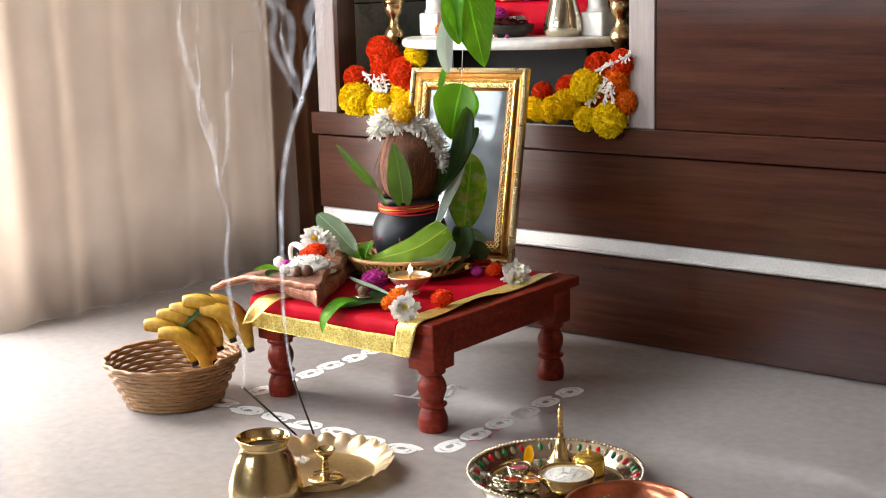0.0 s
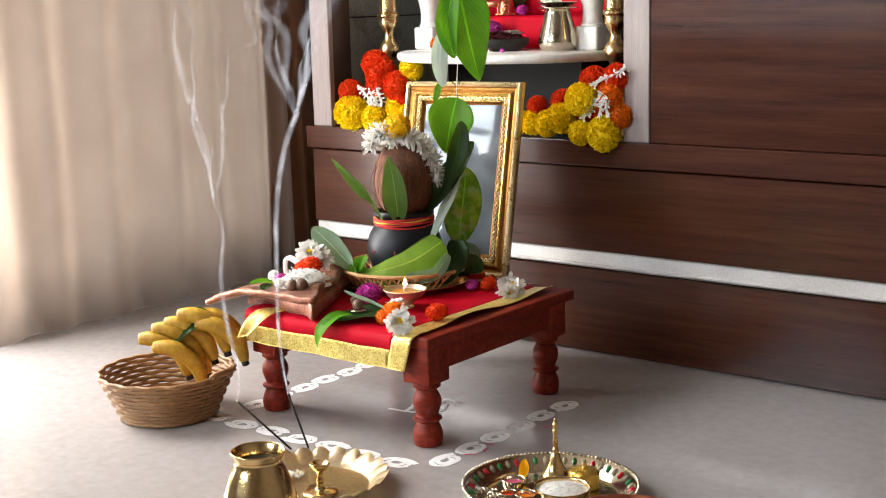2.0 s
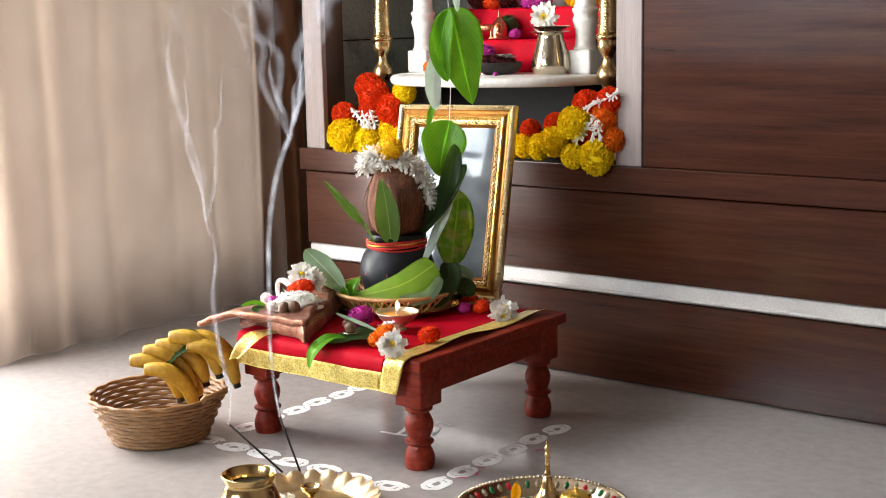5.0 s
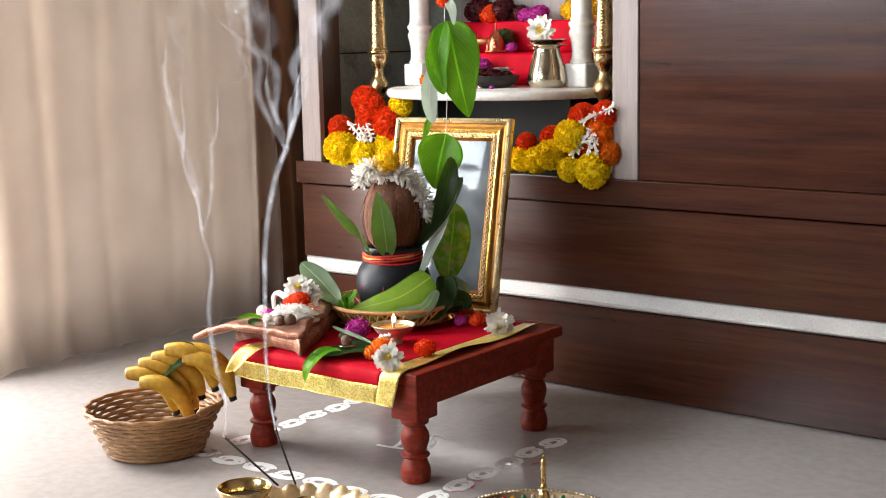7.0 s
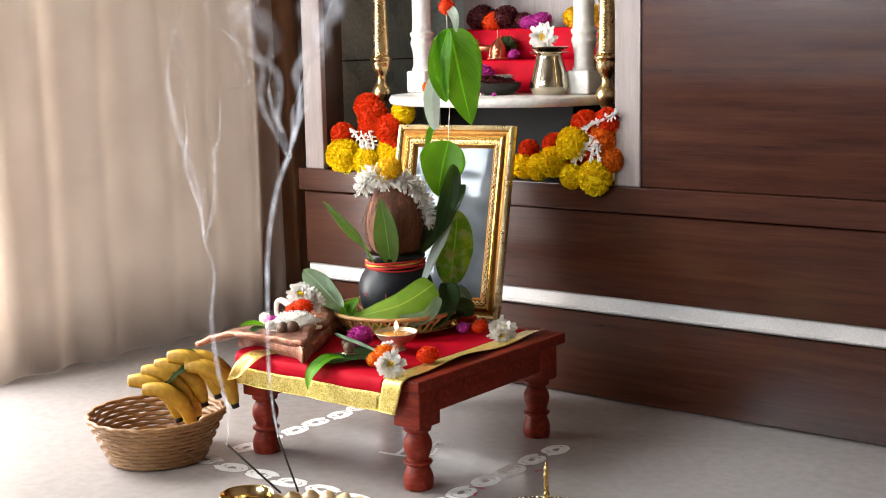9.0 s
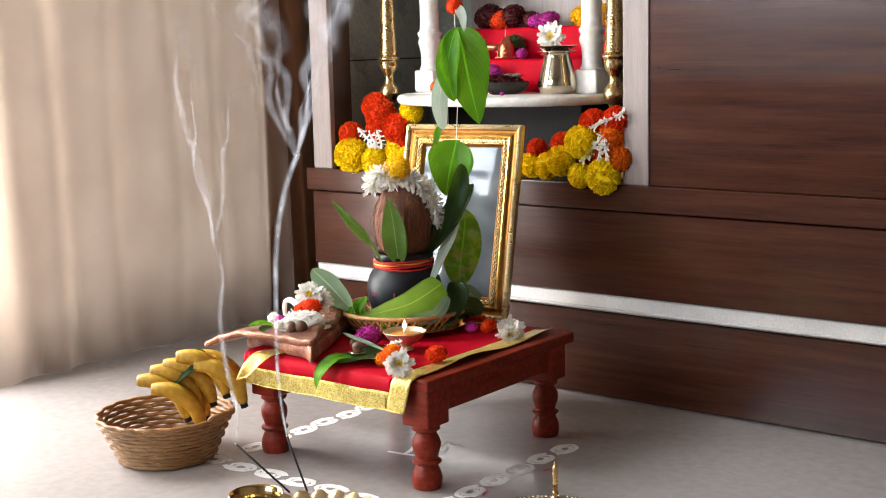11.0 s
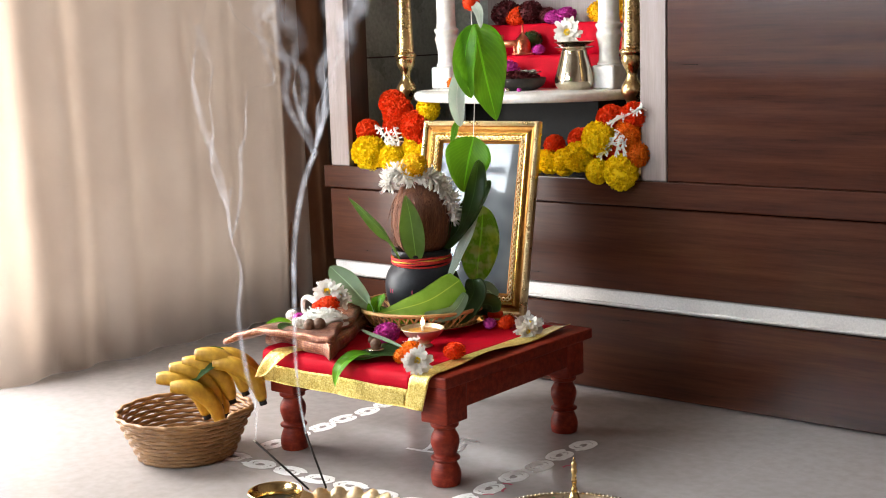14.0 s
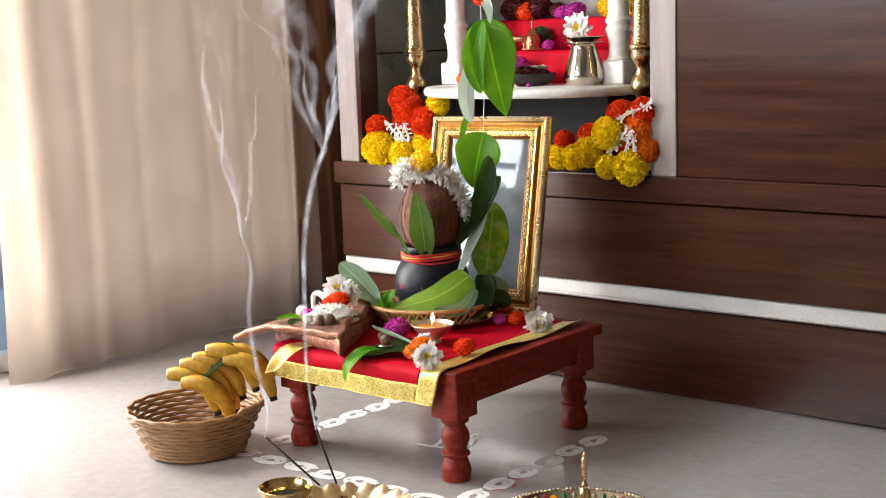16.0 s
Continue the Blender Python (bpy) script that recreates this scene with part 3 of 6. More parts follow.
# ---- low wooden table ----
table = thing("low_table", "low square red-brown wooden table with turned legs", "table", pose(-0.02, 0.024, 0))
TZ = 0.230
part("tabletop", box((-0.252, -0.2500, TZ - 0.024), (0.2495, 0.285, TZ), 0.004, 3), M_TABLE, table)
LEG = smooth_profile([(0.0, 0), (0.025, 0), (0.029, 0.004), (0.031, 0.02), (0.028, 0.034), (0.023, 0.046), (0.022, 0.05), (0.029, 0.053), (0.029, 0.058), (0.022, 0.061),
                      (0.025, 0.072), (0.029, 0.086), (0.028, 0.100), (0.022, 0.112), (0.021, 0.118), (0.028, 0.122), (0.028, 0.130), (0.024, 0.134)], 3)
leg = None
for sx in (-1, 1):
    for sy in (-1, 1):
        if leg is None:
            bm = lathe(LEG, 28)
            add_box(bm, (-0.034, -0.034, 0.132), (0.034, 0.034, TZ - 0.020), 0.004, 2)
            leg = part("leg", bm, M_TABLE, table, "turned leg with a square block", m=pose(sx * 0.215, sy * 0.215, 0))
        else:
            again(leg, pose(sx * 0.215, sy * 0.215, 0, 0, 0, 90 * (sx + sy)))
for k, (a, b) in enumerate((((-0.184, -0.2475, 0.158), (0.184, -0.222, TZ - 0.02)), ((-0.184, 0.222, 0.158), (0.184, 0.240, TZ - 0.02)),
                            ((0.222, -0.184, 0.158), (0.2475, 0.184, TZ - 0.02)), ((-0.240, -0.184, 0.158), (-0.222, 0.184, TZ - 0.02)))):
    part("apron", box(a, b, 0.003, 2), M_TABLE, table)

# ---- picture frame leaning on the table's back ----
frame_ob = thing("picture_frame", "gilt beaded picture frame with reflecting glass leaning on the table", "picture frame",
                 pose(0.052, 0.300, TZ + 0.004) @ pose(0, 0, 0, 0, 0, 10) @ pose(0, 0, 0, -14, 0, 0))
FW, FH = 0.314, 0.465


def moulding(w, h, prof):
    """A mitred moulding round a rectangle whose lower right corner is the origin; prof: (inset, height towards the viewer)."""
    bm = bmesh.new()
    rings = []
    for ins, up in prof:
        rings.append([bm.verts.new(p) for p in ((-ins, -up, ins), (-ins, -up, h - ins), (-w + ins, -up, h - ins), (-w + ins, -up, ins))])
    for a, b in zip(rings, rings[1:]):
        for k in range(4):
            bm.faces.new((a[k], a[(k + 1) % 4], b[(k + 1) % 4], b[k]))
    bmesh.ops.recalc_face_normals(bm, faces=bm.faces)
    return bm


part("outer_moulding", moulding(FW, FH, [(0, 0), (0, 0.014), (0.003, 0.018), (0.008, 0.019), (0.012, 0.016)]), M_GILT_PALE, frame_ob, "pale gold outer edge", smooth=False)
part("cove", moulding(FW, FH, [(0.012, 0.016), (0.015, 0.0135), (0.020, 0.0125), (0.026, 0.015)]), M_GILT_BROWN, frame_ob, "antique gold cove", smooth=False)
part("raised_band", moulding(FW, FH, [(0.026, 0.015), (0.029, 0.018), (0.033, 0.017), (0.036, 0.012), (0.046, 0.0115)]), M_GILT, frame_ob, "bright gilt band", smooth=False)
part("inner_slip", moulding(FW, FH, [(0.046, 0.0115), (0.048, 0.012), (0.050, 0.007), (0.054, 0.004), (0.054, 0.0)]), M_GILT_BROWN, frame_ob, "antique gold inner slip", smooth=False)
bead = bmesh.new()
for k in range(74):
    for x, z in ((-0.0055, 0.006 + k * (FH - 0.012) / 73), (-FW + 0.0055, 0.006 + k * (FH - 0.012) / 73)):
        bmesh.ops.create_icosphere(bead, subdivisions=1, radius=0.0022, matrix=Matrix.Translation((x, -0.0195, z)))
for k in range(50):
    for z in (0.0055, FH - 0.0055):
        bmesh.ops.create_icosphere(bead, subdivisions=1, radius=0.0022, matrix=Matrix.Translation((-0.006 - k * (FW - 0.012) / 49, -0.0195, z)))
tagged(part("beading", bead, M_GILT_PALE, frame_ob), kind="stuff")
# carved rope of small scrolls on the inner step
rope = bmesh.new()


def rope_run(p0, p1, n):
    p0, p1 = Vector(p0), Vector(p1)
    d = (p1 - p0).normalized()
    s = d.cross(Vector((0, -1, 0)))
    for ph in (0, math.pi):
        pts = [p0.lerp(p1, k / (n * 8)) + s * 0.0036 * math.sin(k / 8 * math.pi + ph) + Vector((0, -0.0014 * math.cos(k / 8 * math.pi + ph), 0)) for k in range(n * 8 + 1)]
        add_tube(rope, pts, 0.0017, 5)


rope_run((-0.041, -0.0135, 0.04), (-0.041, -0.0135, FH - 0.04), 34)
rope_run((-FW + 0.041, -0.0135, 0.04), (-FW + 0.041, -0.0135, FH - 0.04), 34)
rope_run((-0.041, -0.0135, FH - 0.041), (-FW + 0.041, -0.0135, FH - 0.041), 22)
rope_run((-0.041, -0.0135, 0.041), (-FW + 0.041, -0.0135, 0.041), 22)
part("carved_rope", rope, M_GILT_PALE, frame_ob, "pale gilt twisted rope carving")


def mat_print():
    m, nt, b = nodes_of("print_under_glass")
    n1 = noise_node(nt, 7, 2)
    r = ramp(nt, n1.outputs[0], [(0.3, (0.05, 0.06, 0.07)), (0.55, (0.13, 0.15, 0.17)), (0.75, (0.24, 0.27, 0.30))])
    nt.links.new(r.outputs[0], b.inputs["Base Color"])
    b.inputs["Metallic"].default_value, b.inputs["Roughness"].default_value = 0.0, 0.03
    b.inputs["Specular IOR Level"].default_value = 0.5
    b.inputs["IOR"].default_value = 1.6
    return m


M_PRINT = mat_print()
part("glazed_print", box((-FW + 0.050, -0.003, 0.050), (-0.050, 0.002, FH - 0.050)), M_PRINT, frame_ob, "glass with pale window reflections over a dim print", smooth=False)
part("backing", box((-FW + 0.004, 0.003, 0.004), (-0.004, 0.012, FH - 0.004), 0.002, 1), M_DARKWOOD, frame_ob, smooth=False)

# ---- the cloth on the table ----
cloth = thing("altar_cloth", "red satin cloth with a gold brocade border on the table", "cloth")


def cloth_point(s, t):
    """s along the table's front, t from the back edge (0) over the front edge and down."""
    w = 0.0007 * math.sin(s * 31 + t * 17) + 0.0004 * math.sin(s * 67 - t * 23)
    flat = 0.50
    x = s
    if t < flat:
        y, z = 0.285 - t, TZ + 0.003 + abs(w) + (0.010 * max(0, (s - 0.155) / 0.045) ** 2 * (0.5 + 0.5 * math.sin(t * 21 + 1.0)) if s > 0.155 else 0)
    else:
        q = t - flat
        k = min(1.0, q / 0.03)
        y = 0.285 - flat - 0.030 * math.sin(k * math.pi / 2) - 0.02 * max(0, q - 0.03) + w * 3 * k
        z = TZ + 0.003 + abs(w) * (1 - k) - (0.012 * (1 - math.cos(k * math.pi / 2)) + max(0.0, q - 0.022))
        x = s - (0.25 * max(0, q - 0.02) if s > 0.15 else 0) + 0.3 * w
    return (x, y, z)


def cloth_patch(s0, s1, t0, t1, ns, nt_):
    bm = bmesh.new()
    g = [[bm.verts.new(cloth_point(s0 + (s1 - s0) * i / ns, t0 + (t1 - t0) * j / nt_)) for i in range(ns + 1)] for j in range(nt_ + 1)]
    for a, b in zip(g, g[1:]):
        for i in range(ns):
            bm.faces.new((a[i], a[i + 1], b[i + 1], b[i]))
    bmesh.ops.recalc_face_normals(bm, faces=bm.faces)
    bmesh.ops.solidify(bm, geom=bm.faces[:], thickness=-0.0012)
    return bm


part("red_field", cloth_patch(-0.268, 0.152, 0.02, 0.542, 60, 80), M_RED, cloth)
part("front_border", cloth_patch(-0.268, 0.152, 0.5425, 0.580, 60, 8), M_ZARI, cloth, "gold brocade border")
part("side_border", cloth_patch(0.1525, 0.200, 0.02, 0.580, 8, 90), M_ZARI, cloth, "gold brocade border")
hem = [cloth_point(-0.268 + 0.42 * i / 40, 0.5425) for i in range(41)]
part("piping", tube([(x, y - 0.0012, z) for x, y, z in hem], 0.0011, 5), M_ZARI, cloth)
hem = [cloth_point(-0.268 + 0.468 * i / 40, 0.5795) for i in range(41)]
part("piping", tube([(x, y - 0.0008, z) for x, y, z in hem], 0.0012, 5), M_ZARI, cloth)
# the cloth's left corner, folded over as a slanting band
bm = bmesh.new()
edge_a = curve_pts([(-0.206, -0.205, TZ + 0.008), (-0.224, -0.250, TZ + 0.0075), (-0.240, -0.272, TZ - 0.016), (-0.263, -0.275, TZ - 0.055)], 4)
edge_b = curve_pts([(-0.150, -0.205, TZ + 0.008), (-0.168, -0.250, TZ + 0.0075), (-0.188, -0.273, TZ - 0.012), (-0.226, -0.276, TZ - 0.044)], 4)
g = [[bm.verts.new(a.lerp(b, k / 4) + Vector((0, -0.0015 * math.sin(k * 1.9), 0.0008 * math.sin(k * 2.3)))) for k in range(5)] for a, b in zip(edge_a, edge_b)]
for a, b in zip(g, g[1:]):
    for i in range(4):
        bm.faces.new((a[i], a[i + 1], b[i + 1], b[i]))
bmesh.ops.solidify(bm, geom=bm.faces[:], thickness=0.0012)
part("folded_corner", bm, M_ZARI, cloth, "folded gold corner")

# ---- the pot of the ritual and what stands in it ----
KX, KY = -0.118, 0.128
SR, TV = Vector((0.78, 0.62, 0)), Vector((0.62, -0.78, 0))
TOP = TZ + 0.0055


def at(dx, dz, dt=0.0):
    """A place by the pot's axis: dx to the right across the room, dt towards the visitor, height z."""
    p = Vector((KX, KY, 0)) + SR * dx + TV * dt
    return Vector((p.x, p.y, dz))


plate = thing("under_plate", "shallow steel plate under the bamboo basket", "plate", pose(KX, KY, TOP))
part("dish", lathe(smooth_profile([(0, 0.0005), (0.08, 0.0005), (0.115, 0.001), (0.135, 0.006), (0.150, 0.014), (0.151, 0.0155), (0.147, 0.0155), (0.132, 0.008), (0.11, 0.0035), (0, 0.003)], 3), 56), M_STEEL, plate)

basket = thing("bamboo_basket", "round shallow woven bamboo basket lined with green leaves", "basket", pose(KX, KY, TOP + 0.004))
part("rim", lathe(smooth_profile([(0.147, 0.039), (0.150, 0.038), (0.153, 0.040), (0.153, 0.045), (0.150, 0.047), (0.147, 0.046), (0.147, 0.039)], 3), 64), M_WICKER, basket, "split bamboo rim")
part("base", lathe([(0, 0), (0.118, 0), (0.122, 0.003), (0.12, 0.006), (0, 0.006)], 56), M_WICKER, basket)
bm = bmesh.new()
for k in range(46):
    for sgn in (-1, 1):
        a0 = 2 * math.pi * k / 46
        pts = []
        for q in range(5):
            u = q / 4
            a = a0 + sgn * 0.14 * u
            r = 0.119 + 0.029 * u + sgn * 0.0012
            pts.append((r * math.cos(a), r * math.sin(a), 0.003 + 0.038 * u))
        add_tube(bm, pts, 0.0026, 5)
tagged(part("weave", bm, M_WICKER, basket, "crossed split bamboo strips"), kind="stuff")

pot = thing("clay_pot", "round black clay pot with a red thread round its neck", "pot", pose(KX, KY, TOP + 0.011))
PB = TOP + 0.011
prof = smooth_profile([(0, 0.0), (0.045, 0.0), (0.066, 0.018), (0.082, 0.05), (0.086, 0.085), (0.079, 0.113), (0.065, 0.132), (0.0595, 0.141), (0.062, 0.149), (0.068, 0.154), (0.069, 0.161), (0.065, 0.166), (0.058, 0.163), (0.053, 0.145), (0.056, 0.13), (0.06, 0.11)], 4)
part("body", lathe(prof, 56, lambda a, i: 1 + 0.006 * math.sin(3 * a + 0.4 * i)), M_CLAY, pot)
M_THREAD = mat_mottled("red_thread", (0.45, 0.01, 0.012), (0.62, 0.03, 0.02), 90, 0.75, 0, 0.4, 400)
M_THREAD_Y = mat_mottled("yellow_thread", (0.7, 0.36, 0.04), (0.8, 0.5, 0.08), 90, 0.75, 0, 0.4, 400)
bm, bm2 = bmesh.new(), bmesh.new()
for k in range(6):
    pts = []
    for q in range(41):
        a = 2 * math.pi * q / 40
        pts.append(((0.0665 + 0.002 * (k % 2)) * math.cos(a), (0.0665 + 0.002 * (k % 2)) * math.sin(a), 0.1355 + 0.0028 * k + 0.0022 * math.sin(a * 2 + k * 1.7) - (0.003 if k == 0 else 0)))
    add_tube(bm2 if k in (2, 4) else bm, pts, 0.0024, 6)
part("thread", bm, M_THREAD, pot, "red cotton thread")
part("thread", bm2, M_THREAD_Y, pot, "yellow cotton thread")
M_VERMILION = mat_mottled("vermilion_dab", (0.35, 0.02, 0.06), (0.45, 0.06, 0.12), 60, 0.8)
for da in (-0.42, -0.33, 0.30):
    a = math.atan2(TV.y, TV.x) + da - 0.55
    part("vermilion_mark", lathe([(0, 0.0018), (0.0035, 0.0014), (0.0042, 0), (0, 0)], 10), M_VERMILION, pot, "red vermilion dab", m=Matrix.Translation((0.0853 * math.cos(a), 0.0853 * math.sin(a), 0.078)) @ Vector((math.cos(a), math.sin(a), 0.1)).to_track_quat("Z", "Y").to_matrix().to_4x4() @ Matrix.Diagonal((0.45, 1.5, 1, 1)))

coco = thing("coconut", "brown husked coconut with loose fibres, standing in the pot's mouth", "coconut", pose(KX, KY, PB + 0.152) @ pose(0, 0, 0, 0, 3, 0))
prof = smooth_profile([(0, -0.002), (0.03, 0.002), (0.052, 0.022), (0.064, 0.06), (0.066, 0.09), (0.060, 0.125), (0.045, 0.158), (0.026, 0.182), (0.012, 0.196), (0, 0.2)], 5)
part("shell", lathe(prof, 48, lambda a, i: 1 + 0.02 * math.cos(3 * a + 0.5) + 0.012 * noise.noise((3 * math.cos(a), 3 * math.sin(a), i * 0.2))), M_COIR, coco)
rng = random.Random(5)
bm = bmesh.new()
for k in range(150):
    a = rng.uniform(0, 2 * math.pi)
    z0 = rng.uniform(0.03, 0.17)
    pts = []
    ln = rng.uniform(0.03, 0.075)
    out = rng.uniform(0.001, 0.006) * (2.2 if abs(a - 3.7) < 0.6 else 1)
    for q in range(5):
        z = max(0.004, z0 - ln * q / 4)
        rr = next(r0 + (r1 - r0) * (z - za) / max(1e-6, zb - za) for (r0, za), (r1, zb) in zip(prof, prof[1:]) if za <= z <= zb + 1e-6) * 1.02 + out * (q / 4) ** 1.5 + 0.001
        aa = a + 0.06 * math.sin(q + k)
        pts.append((rr * math.cos(aa), rr * math.sin(aa), z))
    add_tube(bm, pts, lambda u: 0.0007 * (1 - 0.6 * u), 4)
tagged(part("fibre", bm, M_COIR, coco, "loose coir fibres"), kind="stuff")


def leaf_thing(name, label, spine, width, up, material, category="leaf", group="", **kw):
    ob = link_mesh(name, leaf_on(spine, width, up, **kw), material)
    return tagged(ob, label, category, group)


UPV = (0.62, -0.78, 0.25)
leaf_thing("mango_leaf", "slender folded green leaf standing in the pot", [at(-0.045, 0.395, 0.055), at(-0.068, 0.445, 0.07), at(-0.108, 0.49, 0.075), at(-0.157, 0.543, 0.07)], 0.027, (-0.35, -0.75, 0.55), M_LEAF_MID, group="leaves in the pot", cup=0.5, wave=0.05, seed=3)
leaf_thing("mango_leaf", "broad green leaf standing before the coconut", [at(-0.010, 0.392, 0.062), at(-0.014, 0.445, 0.083), at(-0.020, 0.50, 0.090), at(-0.029, 0.548, 0.094)], 0.056, (0.42, -0.85, 0.25), M_LEAF_MID, group="leaves in the pot", cup=0.25, wave=0.02, seed=4, shape=0.8, tip=1.15)
leaf_thing("mango_leaf", "dark green leaf standing beside the coconut", [at(0.046, 0.398, 0.02), at(0.094, 0.46, 0.035), at(0.122, 0.53, 0.04), at(0.138, 0.616, 0.03)], 0.044, (0.85, -0.5, -0.15), M_LEAF_DARK, group="leaves in the pot", cup=0.25, wave=0.15, seed=5, shape=1.4, tip=0.55)
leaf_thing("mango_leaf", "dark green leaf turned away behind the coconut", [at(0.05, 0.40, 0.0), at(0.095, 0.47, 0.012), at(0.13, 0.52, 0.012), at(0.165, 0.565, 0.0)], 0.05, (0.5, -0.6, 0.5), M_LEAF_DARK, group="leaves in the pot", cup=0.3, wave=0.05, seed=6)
# the lit edge is a whole leaf in the whitened colour
leaf_thing("mango_leaf", "leaf with a pale lit edge beside the pot", [at(0.060, 0.345, 0.06), at(0.088, 0.40, 0.05), at(0.112, 0.445, 0.03), at(0.136, 0.490, 0.0)], 0.040, (-0.3, -0.9, 0.3), M_LEAF_WHITE, group="leaves in the pot", cup=0.2, wave=0.03, seed=7)
# leaves lining the basket
leaf_thing("banana_leaf", "broad pale green leaf rising from the basket", [at(-0.098, 0.274, 0.07), at(-0.130, 0.308, 0.078), at(-0.165, 0.348, 0.075), at(-0.206, 0.388, 0.07)], 0.084, (-0.45, -0.65, 0.62), M_LEAF_PALE, group="leaves in the basket", cup=0.35, wave=0.02, seed=8, shape=0.6, tip=0.75)
leaf_thing("banana_leaf", "long lime green leaf wrapped round the pot", [at(-0.105, 0.280, 0.095), at(-0.05, 0.294, 0.115), at(0.02, 0.314, 0.115), at(0.088, 0.352, 0.090)], 0.070, (0.50, -0.62, 0.6), M_LEAF_LIME, group="leaves in the basket", cup=-0.15, wave=0.0, seed=9, shape=0.95, tip=0.24)
leaf_thing("banana_leaf", "pale curled leaf end over the basket rim", [at(0.005, 0.281, 0.130), at(0.04, 0.283, 0.137), at(0.075, 0.292, 0.130), at(0.100, 0.325, 0.108)], 0.030, (0.55, -0.75, -0.1), M_LEAF_PALE, group="leaves in the basket", cup=0.35, wave=0.02, seed=10, shape=0.4, tip=0.4)
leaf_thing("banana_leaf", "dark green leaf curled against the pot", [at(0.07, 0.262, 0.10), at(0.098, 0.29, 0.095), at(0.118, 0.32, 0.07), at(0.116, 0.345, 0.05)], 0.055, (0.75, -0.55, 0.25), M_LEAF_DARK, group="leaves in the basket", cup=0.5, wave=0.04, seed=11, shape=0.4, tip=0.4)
leaf_thing("banana_leaf", "grey-green leaf spread over the basket rim", [at(0.075, 0.27, 0.05), at(0.12, 0.30, 0.04), at(0.150, 0.315, 0.03), at(0.168, 0.295, 0.03)], 0.058, (0.7, -0.45, 0.5), M_LEAF_PALE, group="leaves in the basket", cup=-0.3, wave=0.05, seed=12, shape=0.4, tip=0.4)
leaf_thing("banana_leaf", "dark green leaf drooping over the basket rim", [at(0.11, 0.275, 0.07), at(0.14, 0.290, 0.07), at(0.157, 0.285, 0.065), at(0.160, 0.270, 0.07)], 0.05, (0.8, -0.5, 0.1), M_LEAF_DARK, group="leaves in the basket", cup=0.2, wave=0.06, seed=13, shape=0.4, tip=0.4)
leaf_thing("sprig_leaf", "small bright green leaf in the basket", [at(-0.100, 0.275, 0.08), at(-0.098, 0.298, 0.085), at(-0.086, 0.322, 0.07)], 0.040, (-0.1, -0.9, 0.3), M_LEAF, group="leaves in the basket", cup=0.4, wave=0.08, seed=14)
leaf_thing("sprig_leaf", "small bright green leaf in the basket", [at(-0.107, 0.275, 0.085), at(-0.112, 0.292, 0.09), at(-0.102, 0.31, 0.098)], 0.026, (0.2, -0.9, 0.3), M_LEAF, group="leaves in the basket", cup=0.4, wave=0.08, seed=15)
for k in range(8):
    a = 2 * math.pi * k / 8 + 0.3
    c, s = math.cos(a), math.sin(a)
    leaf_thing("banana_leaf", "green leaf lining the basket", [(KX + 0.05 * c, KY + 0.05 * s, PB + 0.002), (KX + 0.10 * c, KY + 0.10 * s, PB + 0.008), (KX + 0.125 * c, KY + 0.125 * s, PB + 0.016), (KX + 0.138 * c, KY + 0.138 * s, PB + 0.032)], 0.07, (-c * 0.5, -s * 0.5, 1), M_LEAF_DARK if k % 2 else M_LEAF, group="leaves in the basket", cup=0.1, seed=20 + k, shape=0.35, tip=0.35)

# wreath of white flowers on the coconut, and a marigold on top
wreath = thing("flower_wreath", "wreath of white jasmine draped over the coconut", "garland", pose(KX, KY, 0))
rng = random.Random(11)
bm = bmesh.new()
WP = curve_pts([at(-0.066, 0.570, 0.045) - Vector((KX, KY, 0)), at(-0.050, 0.600, 0.055) - Vector((KX, KY, 0)), at(-0.022, 0.585, 0.070) - Vector((KX, KY, 0)), at(0.018, 0.585, 0.062) - Vector((KX, KY, 0)),
                at(0.045, 0.565, 0.045) - Vector((KX, KY, 0)), at(0.068, 0.530, 0.03) - Vector((KX, KY, 0)), at(0.074, 0.500, 0.02) - Vector((KX, KY, 0)), at(0.076, 0.482, 0.015) - Vector((KX, KY, 0))], 10)
WB = curve_pts([at(-0.066, 0.570, 0.045) - Vector((KX, KY, 0)), at(-0.06, 0.575, -0.01) - Vector((KX, KY, 0)), at(-0.02, 0.58, -0.06) - Vector((KX, KY, 0)), at(0.045, 0.565, -0.045) - Vector((KX, KY, 0)), at(0.058, 0.53, -0.03) - Vector((KX, KY, 0))], 10)
for pts in (WP, WB):
    add_tube(bm, pts, 0.006, 6)
    for p in pts:
        for q in range(11):
            d = Vector((rng.uniform(-1, 1), rng.uniform(-1, 1), rng.uniform(-0.9, 0.8))).normalized()
            add_petal(bm, p + d * 0.004, d, (rng.uniform(-1, 1), rng.uniform(-1, 1), 1), rng.uniform(0.016, 0.028), rng.uniform(0.004, 0.007), rng.uniform(-0.2, 0.3), 0.2, rng)
part("petal_mass", bm, M_WHITE, wreath, "white star-shaped petals")
M_GOLDYELLOW = mat_mottled("golden_petals", (0.96, 0.50, 0.008), (1.0, 0.66, 0.015), 30, 0.6, 0, 0.1, 200, 0.2, 0.08, 0.12)
mari = tagged(link_mesh("marigold", pompon(0.034, 200, 3, 0.85), M_GOLDYELLOW), "golden yellow marigold on top of the coconut", "flower")
mari.matrix_basis = Matrix.Translation(at(-0.010, 0.606, 0.055)) @ pose(0, 0, 0, 30, -15, 0)

# ---- string of leaves hanging before the frame ----
GX, GY = -0.030, 0.226
garl = thing("leaf_string", "string of betel leaves and a marigold hanging from the ceiling", "garland", pose(GX, GY, 0))


